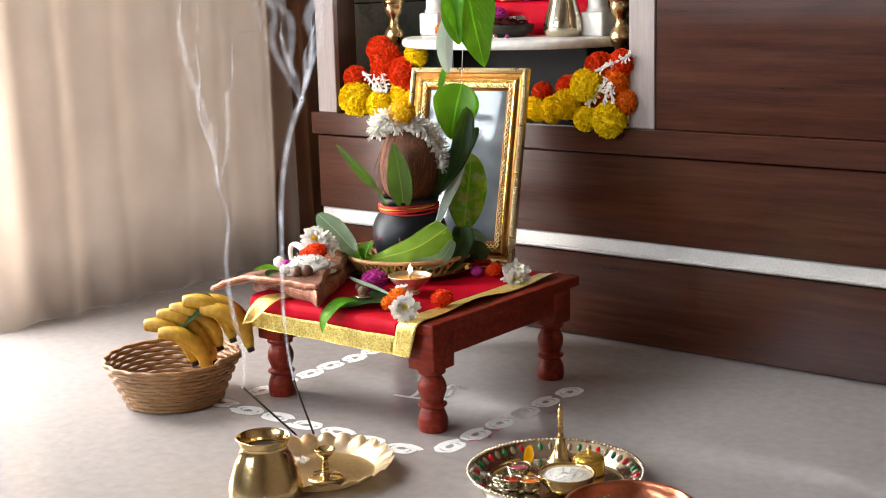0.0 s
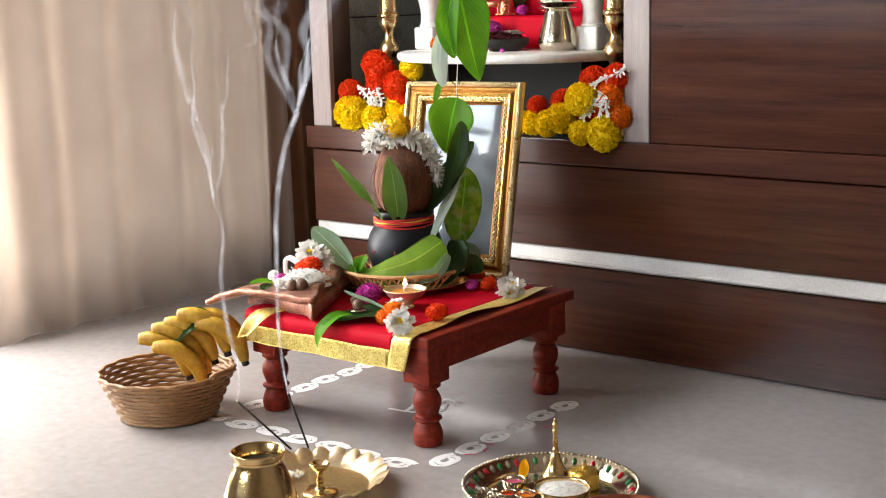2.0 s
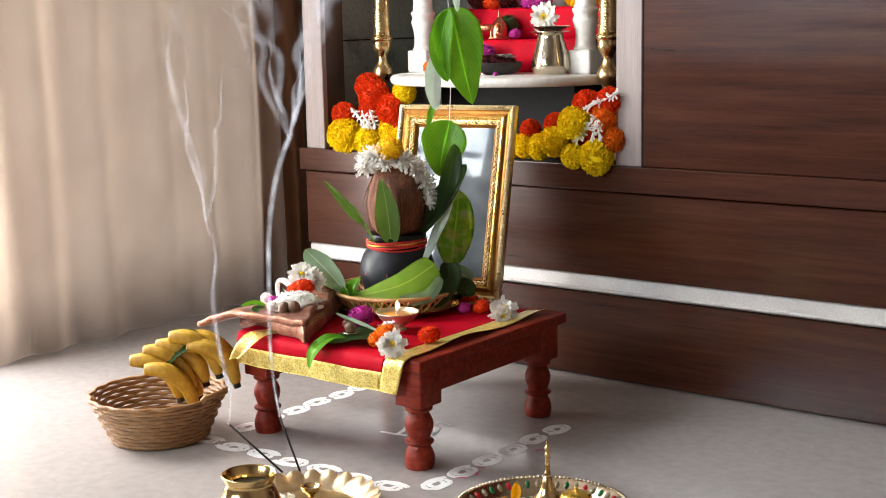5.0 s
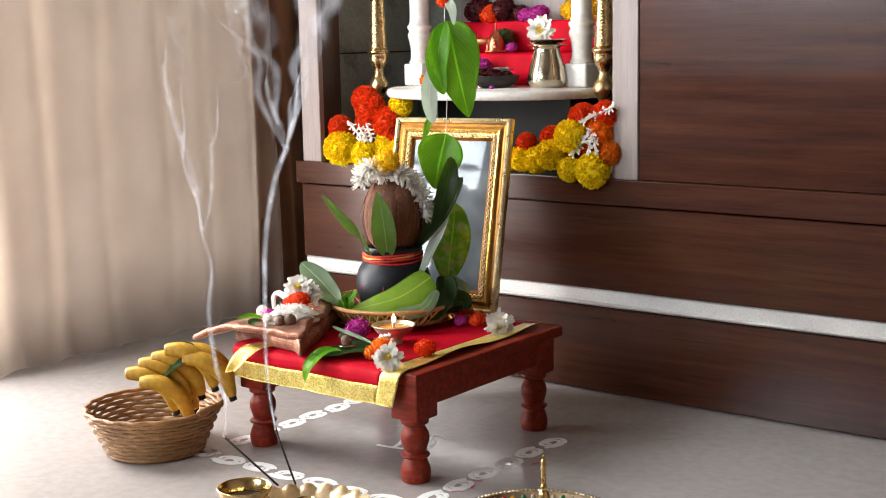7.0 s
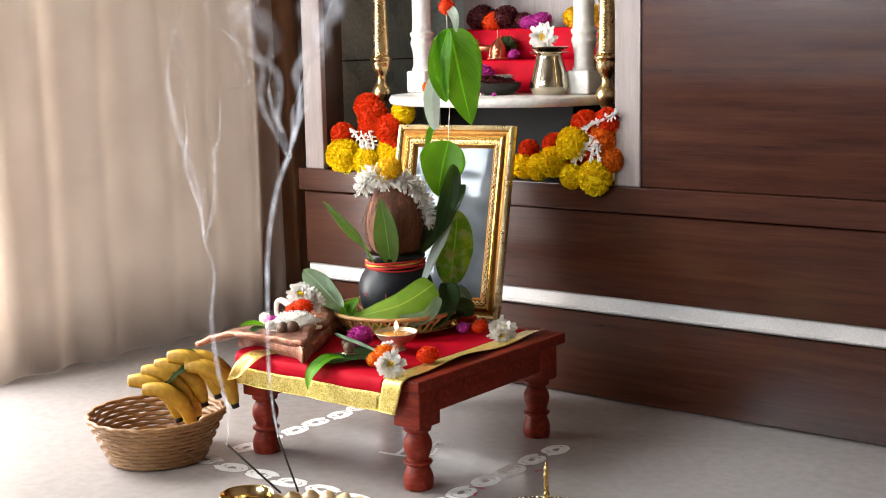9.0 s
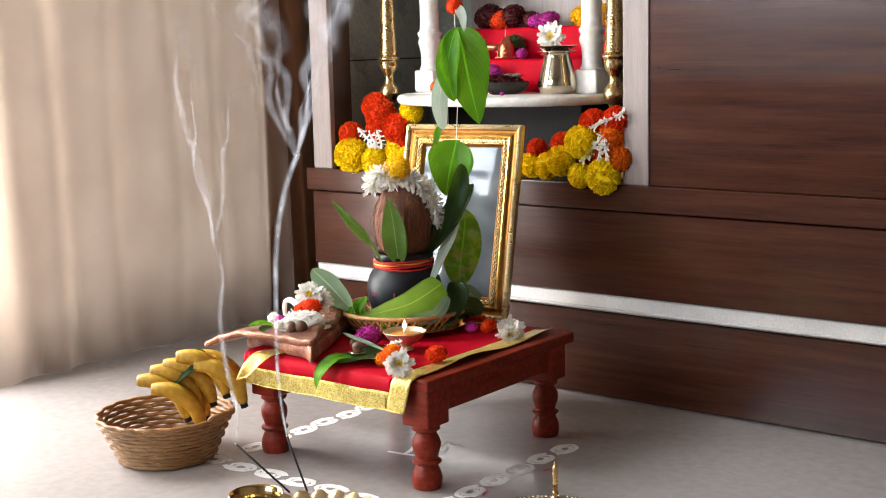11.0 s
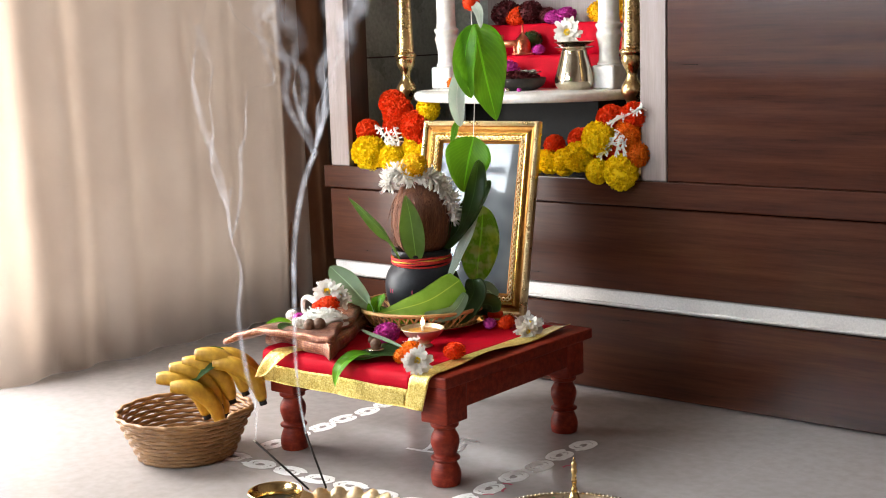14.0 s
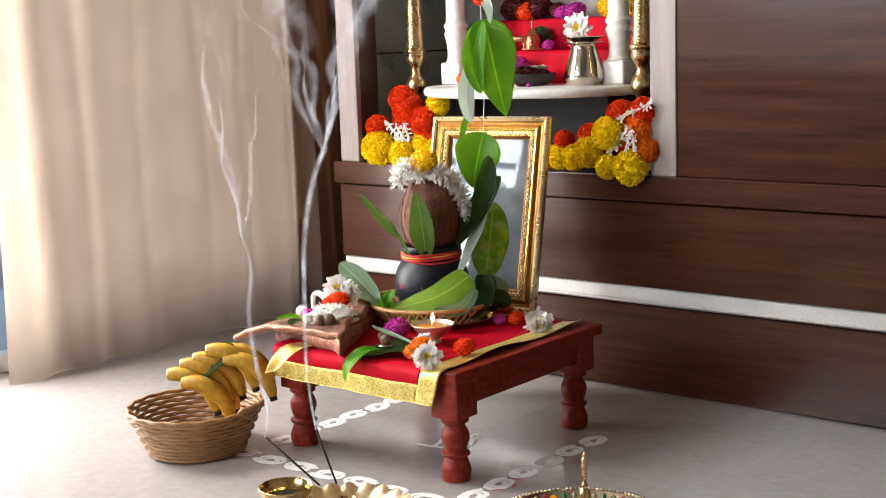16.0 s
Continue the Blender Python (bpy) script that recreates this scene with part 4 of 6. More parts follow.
def loc(p):
    return (p[0] - GX, p[1] - GY, p[2])


part("cord", tube([(0, 0, 2.70), (0.001, 0, 1.6), (0, 0, 0.93), (0.002, 0.006, 0.79), (-0.003, 0.0, 0.66), (0.004, 0.002, 0.50)], 0.0009, 5), M_STRING, garl, "thin white cord")
hang = part("hanging_leaf", leaf_on([loc((-0.024, 0.228, 0.918)), loc((-0.010, 0.228, 0.862)), loc((0.000, 0.238, 0.79)), loc((0.012, 0.256, 0.699))], 0.116, (0.50, -0.86, 0.12), 0.7, 0.22, 0.01, 1.05, seed=31), M_LEAF, garl, "broad glossy green leaf")
# extra blade that shapes the brighter, lit half of the one folded leaf above
part("hanging_leaf", leaf_on([loc((-0.024, 0.222, 0.916)), loc((-0.032, 0.208, 0.868)), loc((-0.038, 0.206, 0.81)), loc((-0.026, 0.214, 0.752))], 0.054, (0.35, -0.92, 0.1), 0.7, 0.2, 0.02, 0.8, seed=32), M_LEAF, garl, "separate blade for the lit left half of the folded leaf")
part("hanging_leaf", leaf_on([loc((-0.038, 0.212, 0.840)), loc((-0.056, 0.204, 0.785)), loc((-0.060, 0.203, 0.735)), loc((-0.053, 0.205, 0.688))], 0.038, (0.6, -0.8, 0.1), 0.7, 0.3, 0.04, 0.7, seed=33), M_LEAF_WHITE, garl, "leaf coloured white as if strongly lit")
part("hanging_leaf", leaf_on([loc((-0.030, 0.224, 0.664)), loc((-0.036, 0.217, 0.630)), loc((-0.043, 0.211, 0.590)), loc((-0.052, 0.206, 0.536))], 0.108, (0.45, -0.88, 0.2), 0.80, 0.25, 0.03, 1.05, seed=34), M_LEAF, garl, "heart-shaped bright green leaf")
part("hanging_leaf", leaf_on([loc((-0.018, 0.236, 0.503)), loc((-0.020, 0.232, 0.45)), loc((-0.026, 0.226, 0.39)), loc((-0.034, 0.224, 0.322))], 0.092, (0.42, -0.9, 0.1), 0.8, 0.15, 0.02, 0.75, seed=35), M_LEAF_REFLECTION, garl, "green leaf with painted reflections and a pale midrib")
part("hanging_leaf", leaf_on([loc((-0.060, 0.206, 0.700)), loc((-0.066, 0.202, 0.685)), loc((-0.070, 0.200, 0.668)), loc((-0.076, 0.198, 0.650))], 0.016, (0.5, -0.86, 0.1), 0.6, 0.2, 0.02, 0.8, seed=37), M_LEAF, garl, "small green leaf tip")
part("marigold_head", pompon(0.020, 120, 8), M_REDORANGE, garl, "red-orange marigold head", m=pose(0, 0, 0.965))
part("hanging_leaf", leaf_on([loc((-0.020, 0.222, 0.965)), loc((-0.008, 0.216, 0.955)), loc((0.000, 0.216, 0.94)), loc((0.002, 0.218, 0.908))], 0.022, (0.5, -0.86, 0.1), 0.6, 0.2, 0.02, 0.8, seed=36), M_LEAF_WHITE, garl, "small pale leaf")

# ---- lamp, flowers and offerings on the cloth ----
diya = thing("oil_lamp", "small brass oil lamp with a burning wick", "oil lamp", pose(0.030, -0.052, TOP))
part("bowl", lathe(smooth_profile([(0, 0.0), (0.018, 0.0), (0.019, 0.003), (0.014, 0.008), (0.022, 0.014), (0.037, 0.026), (0.0455, 0.038), (0.047, 0.040), (0.045, 0.0405), (0.036, 0.030), (0.02, 0.022), (0, 0.02)], 4), 44), M_BRASS_PALE, diya, "polished brass bowl")
part("oil", lathe([(0, 0.0335), (0.039, 0.0335), (0.0395, 0.0325), (0, 0.031)], 36), M_WAX, diya, "melted ghee")
part("wick", tube([(0.0, 0, 0.033), (-0.002, 0.0, 0.040), (0.0, 0.001, 0.047)], 0.0028, 7), M_STRING, diya, "cotton wick")
part("flame", lathe(smooth_profile([(0, 0.046), (0.0042, 0.049), (0.0048, 0.052), (0.0035, 0.057), (0.0015, 0.062), (0, 0.065)], 4), 14), M_FLAME, diya, "small bright flame")

def daisy(p, aim, radius, label, seed, group="", petals=M_WHITE, eye=M_YELLOW, spin=0):
    d = thing("daisy_flower", label, "flower", Matrix.Translation(p) @ Vector(aim).to_track_quat("Z", "Y").to_matrix().to_4x4() @ pose(0, 0, 0, 0, 0, spin), group)
    part("petal_ring", rosette(radius, seed=seed), petals, d)
    part("eye", cone_heap(radius * 0.28, radius * 0.36, 60, seed), eye, d, "yellow eye")
    return d


def pom(p, radius, material, label, seed, n=150, flat=0.8, rot=(20, 10), category="flower", name="marigold"):
    ob = tagged(link_mesh(name, pompon(radius, n, seed, flat), material), label, category)
    ob.matrix_basis = Matrix.Translation(p) @ pose(0, 0, 0, *rot, seed * 40)
    return ob


daisy((0.156, -0.222, TOP + 0.020), (0.62, -0.70, 0.42), 0.034, "white chrysanthemum with a yellow eye on the cloth's corner", 2)
daisy((0.058, -0.128, TOP + 0.022), (-0.4, -0.3, 0.8), 0.026, "white chrysanthemum under the brass lamp", 3, spin=40)
daisy((0.146, 0.176, TOP + 0.016), (0.45, -0.45, 0.8), 0.037, "cream white chrysanthemum lying by the picture frame", 4, spin=20)
daisy((0.166, 0.142, TOP + 0.012), (0.8, -0.5, 0.1), 0.026, "small white chrysanthemum by the picture frame", 6)
pom((0.100, -0.172, TOP + 0.022), 0.027, M_ORANGE, "orange marigold beside the white chrysanthemum", 4, 150, 0.8)
pom((0.085, -0.186, TOP + 0.015), 0.020, M_ORANGE, "small orange marigold on the red cloth", 7, 120, 0.8)
pom((0.160, -0.108, TOP + 0.018), 0.024, M_REDORANGE, "deep orange marigold in the lamp's shade", 5, 150, 0.75)
pom((-0.050, -0.080, TOP + 0.024), 0.030, M_PINK, "magenta flower beside the betel leaf", 6, 220, 0.8, name="cockscomb")
pom((0.082, 0.180, TOP + 0.015), 0.020, M_REDORANGE, "dark red flower by the picture frame", 8, 120, 0.75, name="rose")
pom((0.050, 0.160, TOP + 0.013), 0.016, M_PINK, "small dark pink flower near the basket", 9, 100, 0.75, name="rose")
leaf_thing("betel_leaf", "green betel leaf lying on the cloth", [(0.070, -0.128, TOP + 0.008), (0.035, -0.165, TOP + 0.010), (0.000, -0.205, TOP + 0.006), (-0.030, -0.245, TOP + 0.006)], 0.11, (0, 0, 1), M_LEAF_DARK, cup=0.12, wave=0.02, seed=41, shape=0.5, tip=0.8)
leaf_thing("betel_leaf", "bright green leaf hanging over the cloth's border", [(0.01, -0.200, TOP + 0.012), (-0.005, -0.235, TOP + 0.012), (-0.022, -0.262, TOP - 0.012), (-0.030, -0.268, TOP - 0.050)], 0.046, (-0.35, -0.85, 0.45), M_LEAF, cup=0.2, wave=0.03, seed=42, shape=0.6, tip=0.8)
leaf_thing("betel_leaf", "dark leaf stalk lying across the betel leaf", [(-0.105, -0.100, TOP + 0.03), (-0.060, -0.120, TOP + 0.028), (0.0, -0.130, TOP + 0.022), (0.075, -0.155, TOP + 0.018)], 0.012, (0, -0.3, 1), M_LEAF_PALE, cup=0.4, seed=43)
M_NUT = mat_mottled("betel_nut", (0.10, 0.05, 0.03), (0.22, 0.12, 0.07), 60, 0.6, 0, 0.3, 200)


def nut(p, r, label, name="betel_nut"):
    ob = tagged(link_mesh(name, lathe(smooth_profile([(0, 0), (r * 0.7, r * 0.1), (r, r * 0.7), (r * 0.85, r * 1.3), (r * 0.4, r * 1.7), (0, r * 1.8)], 3), 18), M_NUT), label, "nut")
    ob.matrix_basis = Matrix.Translation(p)
    return ob


nut((-0.005, -0.166, TOP + 0.014), 0.012, "brown betel nut on the betel leaf")
nut((-0.060, -0.115, TOP + 0.008), 0.010, "brown betel nut beside the magenta flower")
coin = tagged(link_mesh("coin", lathe([(0, 0), (0.017, 0), (0.0175, 0.001), (0.017, 0.002), (0, 0.002)], 28), M_STEEL), "silver coin under the betel nut", "coin")
coin.matrix_basis = pose(-0.003, -0.168, TOP + 0.0125)
pouch = thing("trinket_box", "small red velvet box with a row of gold beads", "box", pose(0.012, 0.222, TOP, 0, 0, 20))
part("lid", box((-0.024, -0.014, 0.012), (0.024, 0.014, 0.026), 0.006, 2), M_REDORANGE, pouch, "red lid")
part("tray", box((-0.025, -0.015, 0), (0.025, 0.015, 0.012), 0.003, 2), M_BRASS, pouch, "gold beaded tray")

# ---- folded cloth with flowers ----
saree = thing("folded_saree", "folded copper brown brocade saree lying on the table", "cloth")


def bulge(p):
    """How the cloth rises where it is gathered towards the basket."""
    return 0.036 * math.exp(-((p.x + 0.235) / 0.060) ** 2 - ((p.y - 0.035) / 0.085) ** 2) + 0.010 * math.exp(-((p.x + 0.12) / 0.05) ** 2 - ((p.y + 0.16) / 0.05) ** 2)


def fold_layer(z0, z1, quad, seed, gather=0.0, soft=0.010):
    """One soft fold: a rounded slab with a drooping outer corner."""
    bm = bmesh.new()
    n, rings = 30, []
    for k in range(9):
        ph = math.pi * k / 8
        h = z0 + (z1 - z0) * (1 - math.cos(ph)) / 2
        shrink = (1 - math.sin(ph)) * soft
        ring = []
        for e in range(4):
            a, b = Vector(quad[e]), Vector(quad[(e + 1) % 4])
            for i in range(n):
                p = a.lerp(b, i / n)
                c = Vector((-0.30, -0.08))
                p = p + (c - p).normalized() * shrink
                w = 0.010 * noise.noise((p.x * 16, p.y * 16, seed))
                droop = -0.55 * max(0, -0.25 - p.x) ** 1.3
                ring.append(bm.verts.new((p.x + w, p.y + w, h + droop + 0.5 * w + gather * bulge(p) * k / 8 + (0.004 * noise.noise((p.x * 50, p.y * 50, seed)) if 2 < k else 0))))
        rings.append(ring)
    m_ = len(rings[0])
    for a, b in zip(rings, rings[1:]):
        for i in range(m_):
            bm.faces.new((a[i], a[(i + 1) % m_], b[(i + 1) % m_], b[i]))
    for ring, flip in ((rings[0], True), (rings[-1], False)):
        prev = ring
        for s in (0.93, 0.86, 0.78, 0.7, 0.6, 0.5, 0.38, 0.25, 0.12):
            c = Vector((-0.30, -0.08))
            cur = []
            for v in ring:
                p = c.lerp(v.co.xy, s)
                h = (z1 if not flip else z0) - 0.55 * max(0, -0.25 - p.x) ** 1.3
                cur.append(bm.verts.new((p.x, p.y, h + (0 if flip else gather * bulge(p) + 0.013 * noise.noise((p.x * 13, p.y * 13, seed + 3)) + 0.003 * noise.noise((p.x * 55, p.y * 30, seed)) - 0.006 * (1 - s)))))
            for i in range(m_):
                bm.faces.new((prev[i], prev[(i + 1) % m_], cur[(i + 1) % m_], cur[i]))
            prev = cur
        bm.faces.new(prev)
    bmesh.ops.recalc_face_normals(bm, faces=bm.faces)
    return bm


part("fold", fold_layer(TOP, TOP + 0.034, [(-0.044, -0.260), (-0.232, 0.088), (-0.355, 0.09), (-0.345, -0.165)], 1, 0.0, 0.012), M_SAREE, saree)
part("fold", fold_layer(TOP + 0.031, TOP + 0.047, [(-0.058, -0.246), (-0.238, 0.082), (-0.385, 0.10), (-0.380, -0.258)], 5, 1.0, 0.008), M_SAREE, saree)
SZ = TOP + 0.050
daisy((-0.214, -0.088, SZ + 0.050), (0.45, -0.72, 0.5), 0.036, "creamy white chrysanthemum on the folded saree", 12)
daisy((-0.198, -0.070, SZ + 0.036), (0.6, -0.5, 0.6), 0.032, "white chrysanthemum on the folded saree", 13)
pom((-0.196, -0.104, SZ + 0.028), 0.025, M_REDORANGE, "orange-red marigold on the folded saree", 14, 130, 0.75)
pom((-0.214, -0.115, SZ + 0.024), 0.018, M_REDORANGE, "orange-red marigold on the folded saree", 15, 110, 0.75)
M_CREAM = mat_mottled("cream_cotton", (0.62, 0.57, 0.50), (0.76, 0.72, 0.66), 40, 0.8, 0, 0.5, 160)
bm = lathe(smooth_profile([(0, 0.030), (0.025, 0.028), (0.048, 0.016), (0.056, 0.002), (0.05, 0), (0, 0)], 4), 30, lambda a, i: 1 + 0.12 * math.sin(3 * a + i) + 0.06 * math.sin(7 * a))
rng = random.Random(77)
for k in range(190):
    a, r = rng.uniform(0, 6.28), 0.052 * math.sqrt(rng.random())
    p = Vector((r * math.cos(a), r * math.sin(a), 0.029 - 0.026 * (r / 0.054) ** 2))
    add_petal(bm, p - Vector((0, 0, 0.003)), (rng.uniform(-1, 1), rng.uniform(-1, 1), rng.uniform(0.1, 0.9)), (rng.uniform(-0.5, 0.5), rng.uniform(-0.5, 0.5), 1), rng.uniform(0.008, 0.017), rng.uniform(0.004, 0.008), rng.uniform(-0.2, 0.4), 0.6, rng)
heap = tagged(link_mesh("offering_mound", bm, M_WHITE), "small heap of white petals and cotton on the saree", "offering")
heap.matrix_basis = pose(-0.175, -0.150, SZ - 0.004)
for k, (x, y, r) in enumerate(((-0.134, -0.200, 0.014), (-0.150, -0.213, 0.013))):
    nut((x, y, SZ - 0.003), r, "brown almond on the folded saree", "almond")
pom((-0.214, -0.183, SZ + 0.010), 0.013, M_PINK, "dark purple bud on the folded saree", 17, 80, 0.9, name="flower_bud")
pom((-0.240, -0.176, SZ + 0.012), 0.014, M_WHITE, "white bud on the folded saree", 18, 80, 0.9, name="flower_bud")
pom((-0.188, -0.212, SZ + 0.008), 0.012, M_WHITE, "white bud on the folded saree", 19, 80, 0.9, name="flower_bud")
bud = tagged(link_mesh("tuberose_bud", tube(curve_pts([(-0.268, -0.112, SZ + 0.002), (-0.274, -0.105, SZ + 0.028), (-0.262, -0.100, SZ + 0.036), (-0.236, -0.098, SZ + 0.024)], 6), lambda u: 0.004 + 0.004 * u, 8), M_WHITE), "bent white tuberose bud on the saree", "flower")
leaf_thing("tulsi_leaf", "small green leaf on the folded saree", [(-0.212, -0.205, SZ + 0.004), (-0.228, -0.226, SZ + 0.010), (-0.246, -0.248, SZ + 0.006)], 0.026, (0, -0.3, 1), M_LEAF, cup=0.2, seed=51)
leaf_thing("tulsi_leaf", "small dark green leaf on the folded saree", [(-0.196, -0.220, SZ + 0.004), (-0.196, -0.245, SZ + 0.006), (-0.186, -0.262, SZ + 0.002)], 0.024, (0.2, -0.4, 1), M_LEAF_DARK, cup=0.2, seed=52)

# ---- marble shrine in the niche ----
LZ = 0.537
shrine = thing("marble_shrine", "white marble shrine with turned pillars on a rounded base slab", "shrine")
MX, MY, MZ = -0.256, 0.76, 0.745


def slab_outline(grow):
    pts = [(MX + (0.330 + grow) * math.cos(math.pi + math.pi * k / 40), MY + (0.265 + grow) * math.sin(math.pi + math.pi * k / 40)) for k in range(41)]
    return pts + [(MX + 0.330 + grow, 1.08), (MX - 0.330 - grow, 1.08)]


bm = bmesh.new()
rings = []
for z, g in ((MZ - 0.024, -0.008), (MZ - 0.021, -0.002), (MZ - 0.012, 0.001), (MZ - 0.004, -0.002), (MZ, -0.007)):
    rings.append([bm.verts.new((x, y, z)) for x, y in slab_outline(g)])
for a, b in zip(rings, rings[1:]):
    for i in range(len(a)):
        bm.faces.new((a[i], a[(i + 1) % len(a)], b[(i + 1) % len(a)], b[i]))
bm.faces.new(list(reversed(rings[0])))
bm.faces.new(rings[-1])
part("base_slab", bm, M_MARBLE, shrine, "rounded white marble slab")
part("plinth", box((MX - 0.20, MY - 0.02, LZ), (MX + 0.24, 1.08, MZ - 0.024), 0.004, 1), M_BLACK, shrine, "black granite plinth", smooth=False)
PIL = smooth_profile([(0.029, 0.060), (0.031, 0.066), (0.027, 0.074), (0.026, 0.10), (0.030, 0.125), (0.034, 0.140), (0.030, 0.152), (0.034, 0.160), (0.034, 0.168), (0.028, 0.178), (0.027, 0.24), (0.029, 0.42), (0.033, 0.44), (0.029, 0.46), (0.027, 0.60), (0.034, 0.62), (0.034, 0.66)], 3)
for k, x in enumerate((-0.560, -0.022)):
    bm = lathe(PIL, 32)
    add_box(bm, (-0.034, -0.034, 0.0), (0.034, 0.034, 0.062), 0.006, 2)
    add_box(bm, (-0.036, -0.036, 0.655), (0.036, 0.036, 0.70), 0.004, 2)
    part("pillar", bm, M_MARBLE, shrine, "turned marble pillar", m=pose(x, 0.800, MZ))
part("back_panel", box((-0.60, 1.05, MZ), (0.06, 1.075, 1.45), 0.003, 1), M_PIL, shrine, smooth=False)
part("roof_slab", box((-0.64, 0.74, 1.445), (0.06, 1.08, 1.48), 0.006, 2), M_MARBLE, shrine)

steps = thing("shrine_steps", "two steps draped in red satin inside the shrine", "steps")


def draped(x0, x1, y0, y1, z0, z1, seed):
    bm = bmesh.new()
    prof = [(y0 - 0.004, z0), (y0 - 0.002, z0 + (z1 - z0) * 0.5), (y0, z1 - 0.006), (y0 + 0.005, z1), (y0 + 0.04, z1 + 0.001), (y1, z1)]
    g = []
    for i in range(61):
        x = x0 + (x1 - x0) * i / 60
        w = 0.004 * noise.noise((x * 22, seed, 0))
        g.append([bm.verts.new((x, y + w * (2 if k < 2 else 0.3), z + abs(w) * (0.4 if k > 2 else 0))) for k, (y, z) in enumerate(prof)])
    for a, b in zip(g, g[1:]):
        for k in range(len(prof) - 1):
            bm.faces.new((a[k], a[k + 1], b[k + 1], b[k]))
    bmesh.ops.recalc_face_normals(bm, faces=bm.faces)
    bmesh.ops.solidify(bm, geom=bm.faces[:], thickness=0.002)
    return bm


part("lower_step", draped(-0.545, -0.04, 0.845, 0.95, MZ, MZ + 0.088, 1), M_RED, steps)
part("upper_step", draped(-0.545, -0.04, 0.945, 1.045, MZ + 0.08, MZ + 0.175, 4), M_RED, steps)
S1, S2 = MZ + 0.090, MZ + 0.178


def lota(name, label, m, prof, material, cat="pot", seg=44):
    t = thing(name, label, cat, m)
    part("body", lathe(smooth_profile(prof, 4), seg), material, t)
    return t


kal = lota("brass_pot", "polished brass pot with a flared lip inside the shrine", pose(-0.098, 0.752, MZ) @ Matrix.Diagonal((1.28, 1.28, 1.0, 1)),
           [(0, 0), (0.028, 0), (0.036, 0.006), (0.041, 0.022), (0.038, 0.045), (0.031, 0.078), (0.027, 0.098), (0.029, 0.104), (0.039, 0.108), (0.041, 0.111), (0.036, 0.112), (0.026, 0.106), (0.024, 0.095)], M_STEEL)
dish = lota("brass_dish", "small brass dish resting on the pot", pose(-0.098, 0.752, MZ + 0.1125), [(0, 0), (0.03, 0.0), (0.052, 0.010), (0.054, 0.012), (0.050, 0.012), (0.03, 0.004), (0, 0.003)], M_STEEL, "dish")
daisy((-0.110, 0.742, MZ + 0.148), (0.25, -0.95, 0.25), 0.042, "cream white flower with a yellow eye on the brass dish", 21)
bowl = lota("offering_bowl", "dark copper bowl with offerings before the shrine steps", pose(-0.262, 0.715, MZ), [(0, 0), (0.05, 0), (0.075, 0.012), (0.082, 0.030), (0.078, 0.031), (0.068, 0.016), (0, 0.008)], M_DARK, "bowl")
leafring = tagged(link_mesh("dry_flower", rosette(0.04, seed=8), M_CREAM), "cream dried flower lying in the dark bowl", "flower")
leafring.matrix_basis = pose(-0.235, 0.73, MZ + 0.046) @ Matrix.Diagonal((1, 1, 0.4, 1))
M_MAROON = mat_mottled("maroon_petals", (0.05, 0.006, 0.008), (0.12, 0.014, 0.018), 40, 0.6, 0, 0.2, 200, 0.3, 0.2, 0.1)
pom((-0.262, 0.715, MZ + 0.022), 0.070, M_MAROON, "heap of dark maroon petals in the dark bowl", 41, 260, 0.42, (4, 3), name="offering_mound")
for k, (x, y, z) in enumerate(((-0.225, 0.625, 0.0), (-0.262, 0.610, 0.0), (-0.300, 0.600, 0.0), (-0.19, 0.63, 0.0), (-0.245, 0.648, 0.0), (-0.29, 0.635, 0.0))):
    b_ = tagged(link_mesh("silver_bead", lathe(smooth_profile([(0, 0), (0.005, 0.001), (0.0065, 0.005), (0.004, 0.009), (0, 0.010)], 3), 14), M_STEEL if k < 3 else M_PINK), "small silver bead on the marble slab" if k < 3 else "dark pink petal on the marble slab", "bead", "beads before the bowl")
    b_.matrix_basis = pose(x, y, MZ)
pom((-0.345, 0.80, MZ + 0.052), 0.032, M_PINK, "magenta flower leaning on the lower step", 31, 180, 0.8, name="cockscomb")
pom((-0.285, 0.86, S1 + 0.014), 0.018, M_PINK, "pink flower on the lower step", 32, 120, 0.75, name="cockscomb")
pom((-0.255, 0.95, S2 + 0.016), 0.032, M_PINK, "magenta flower on the upper step", 33, 180, 0.75, name="cockscomb")
pom((-0.300, 0.955, S2 + 0.014), 0.026, M_PINK, "magenta flower on the upper step", 34, 150, 0.75, name="cockscomb")
pom((-0.425, 0.96, S2 + 0.02), 0.036, M_REDORANGE, "dark red flower on the upper step", 35, 150, 0.75, name="rose")
pom((-0.150, 0.96, S2 + 0.024), 0.034, M_GOLDYELLOW, "golden marigold on the upper step", 36, 180, 0.85)
pom((-0.100, 0.965, S2 + 0.028), 0.036, M_GOLDYELLOW, "golden marigold on the upper step", 37, 180, 0.85)
pom((-0.122, 0.958, S2 + 0.012), 0.022, M_REDORANGE, "dark red flower on the upper step", 38, 120, 0.75, name="rose")
pom((-0.345, 0.915, S1 + 0.04), 0.030, M_LEAF_DARK, "bunch of dark green leaves on the lower step", 39, 90, 0.9, name="leaf_bunch", category="leaves")
pom((-0.410, 0.64, MZ + 0.020), 0.022, M_ORANGE, "orange marigold on the marble slab", 40, 120, 0.8)
for k in range(5):
    pom((-0.372 + 0.004 * k, 0.66 - 0.002 * k, MZ + 0.012 + 0.017 * k), 0.012, M_ORANGE if k % 2 else M_GOLDYELLOW, "small orange marigold stacked beside the bowl", 60 + k, 60, 0.8)
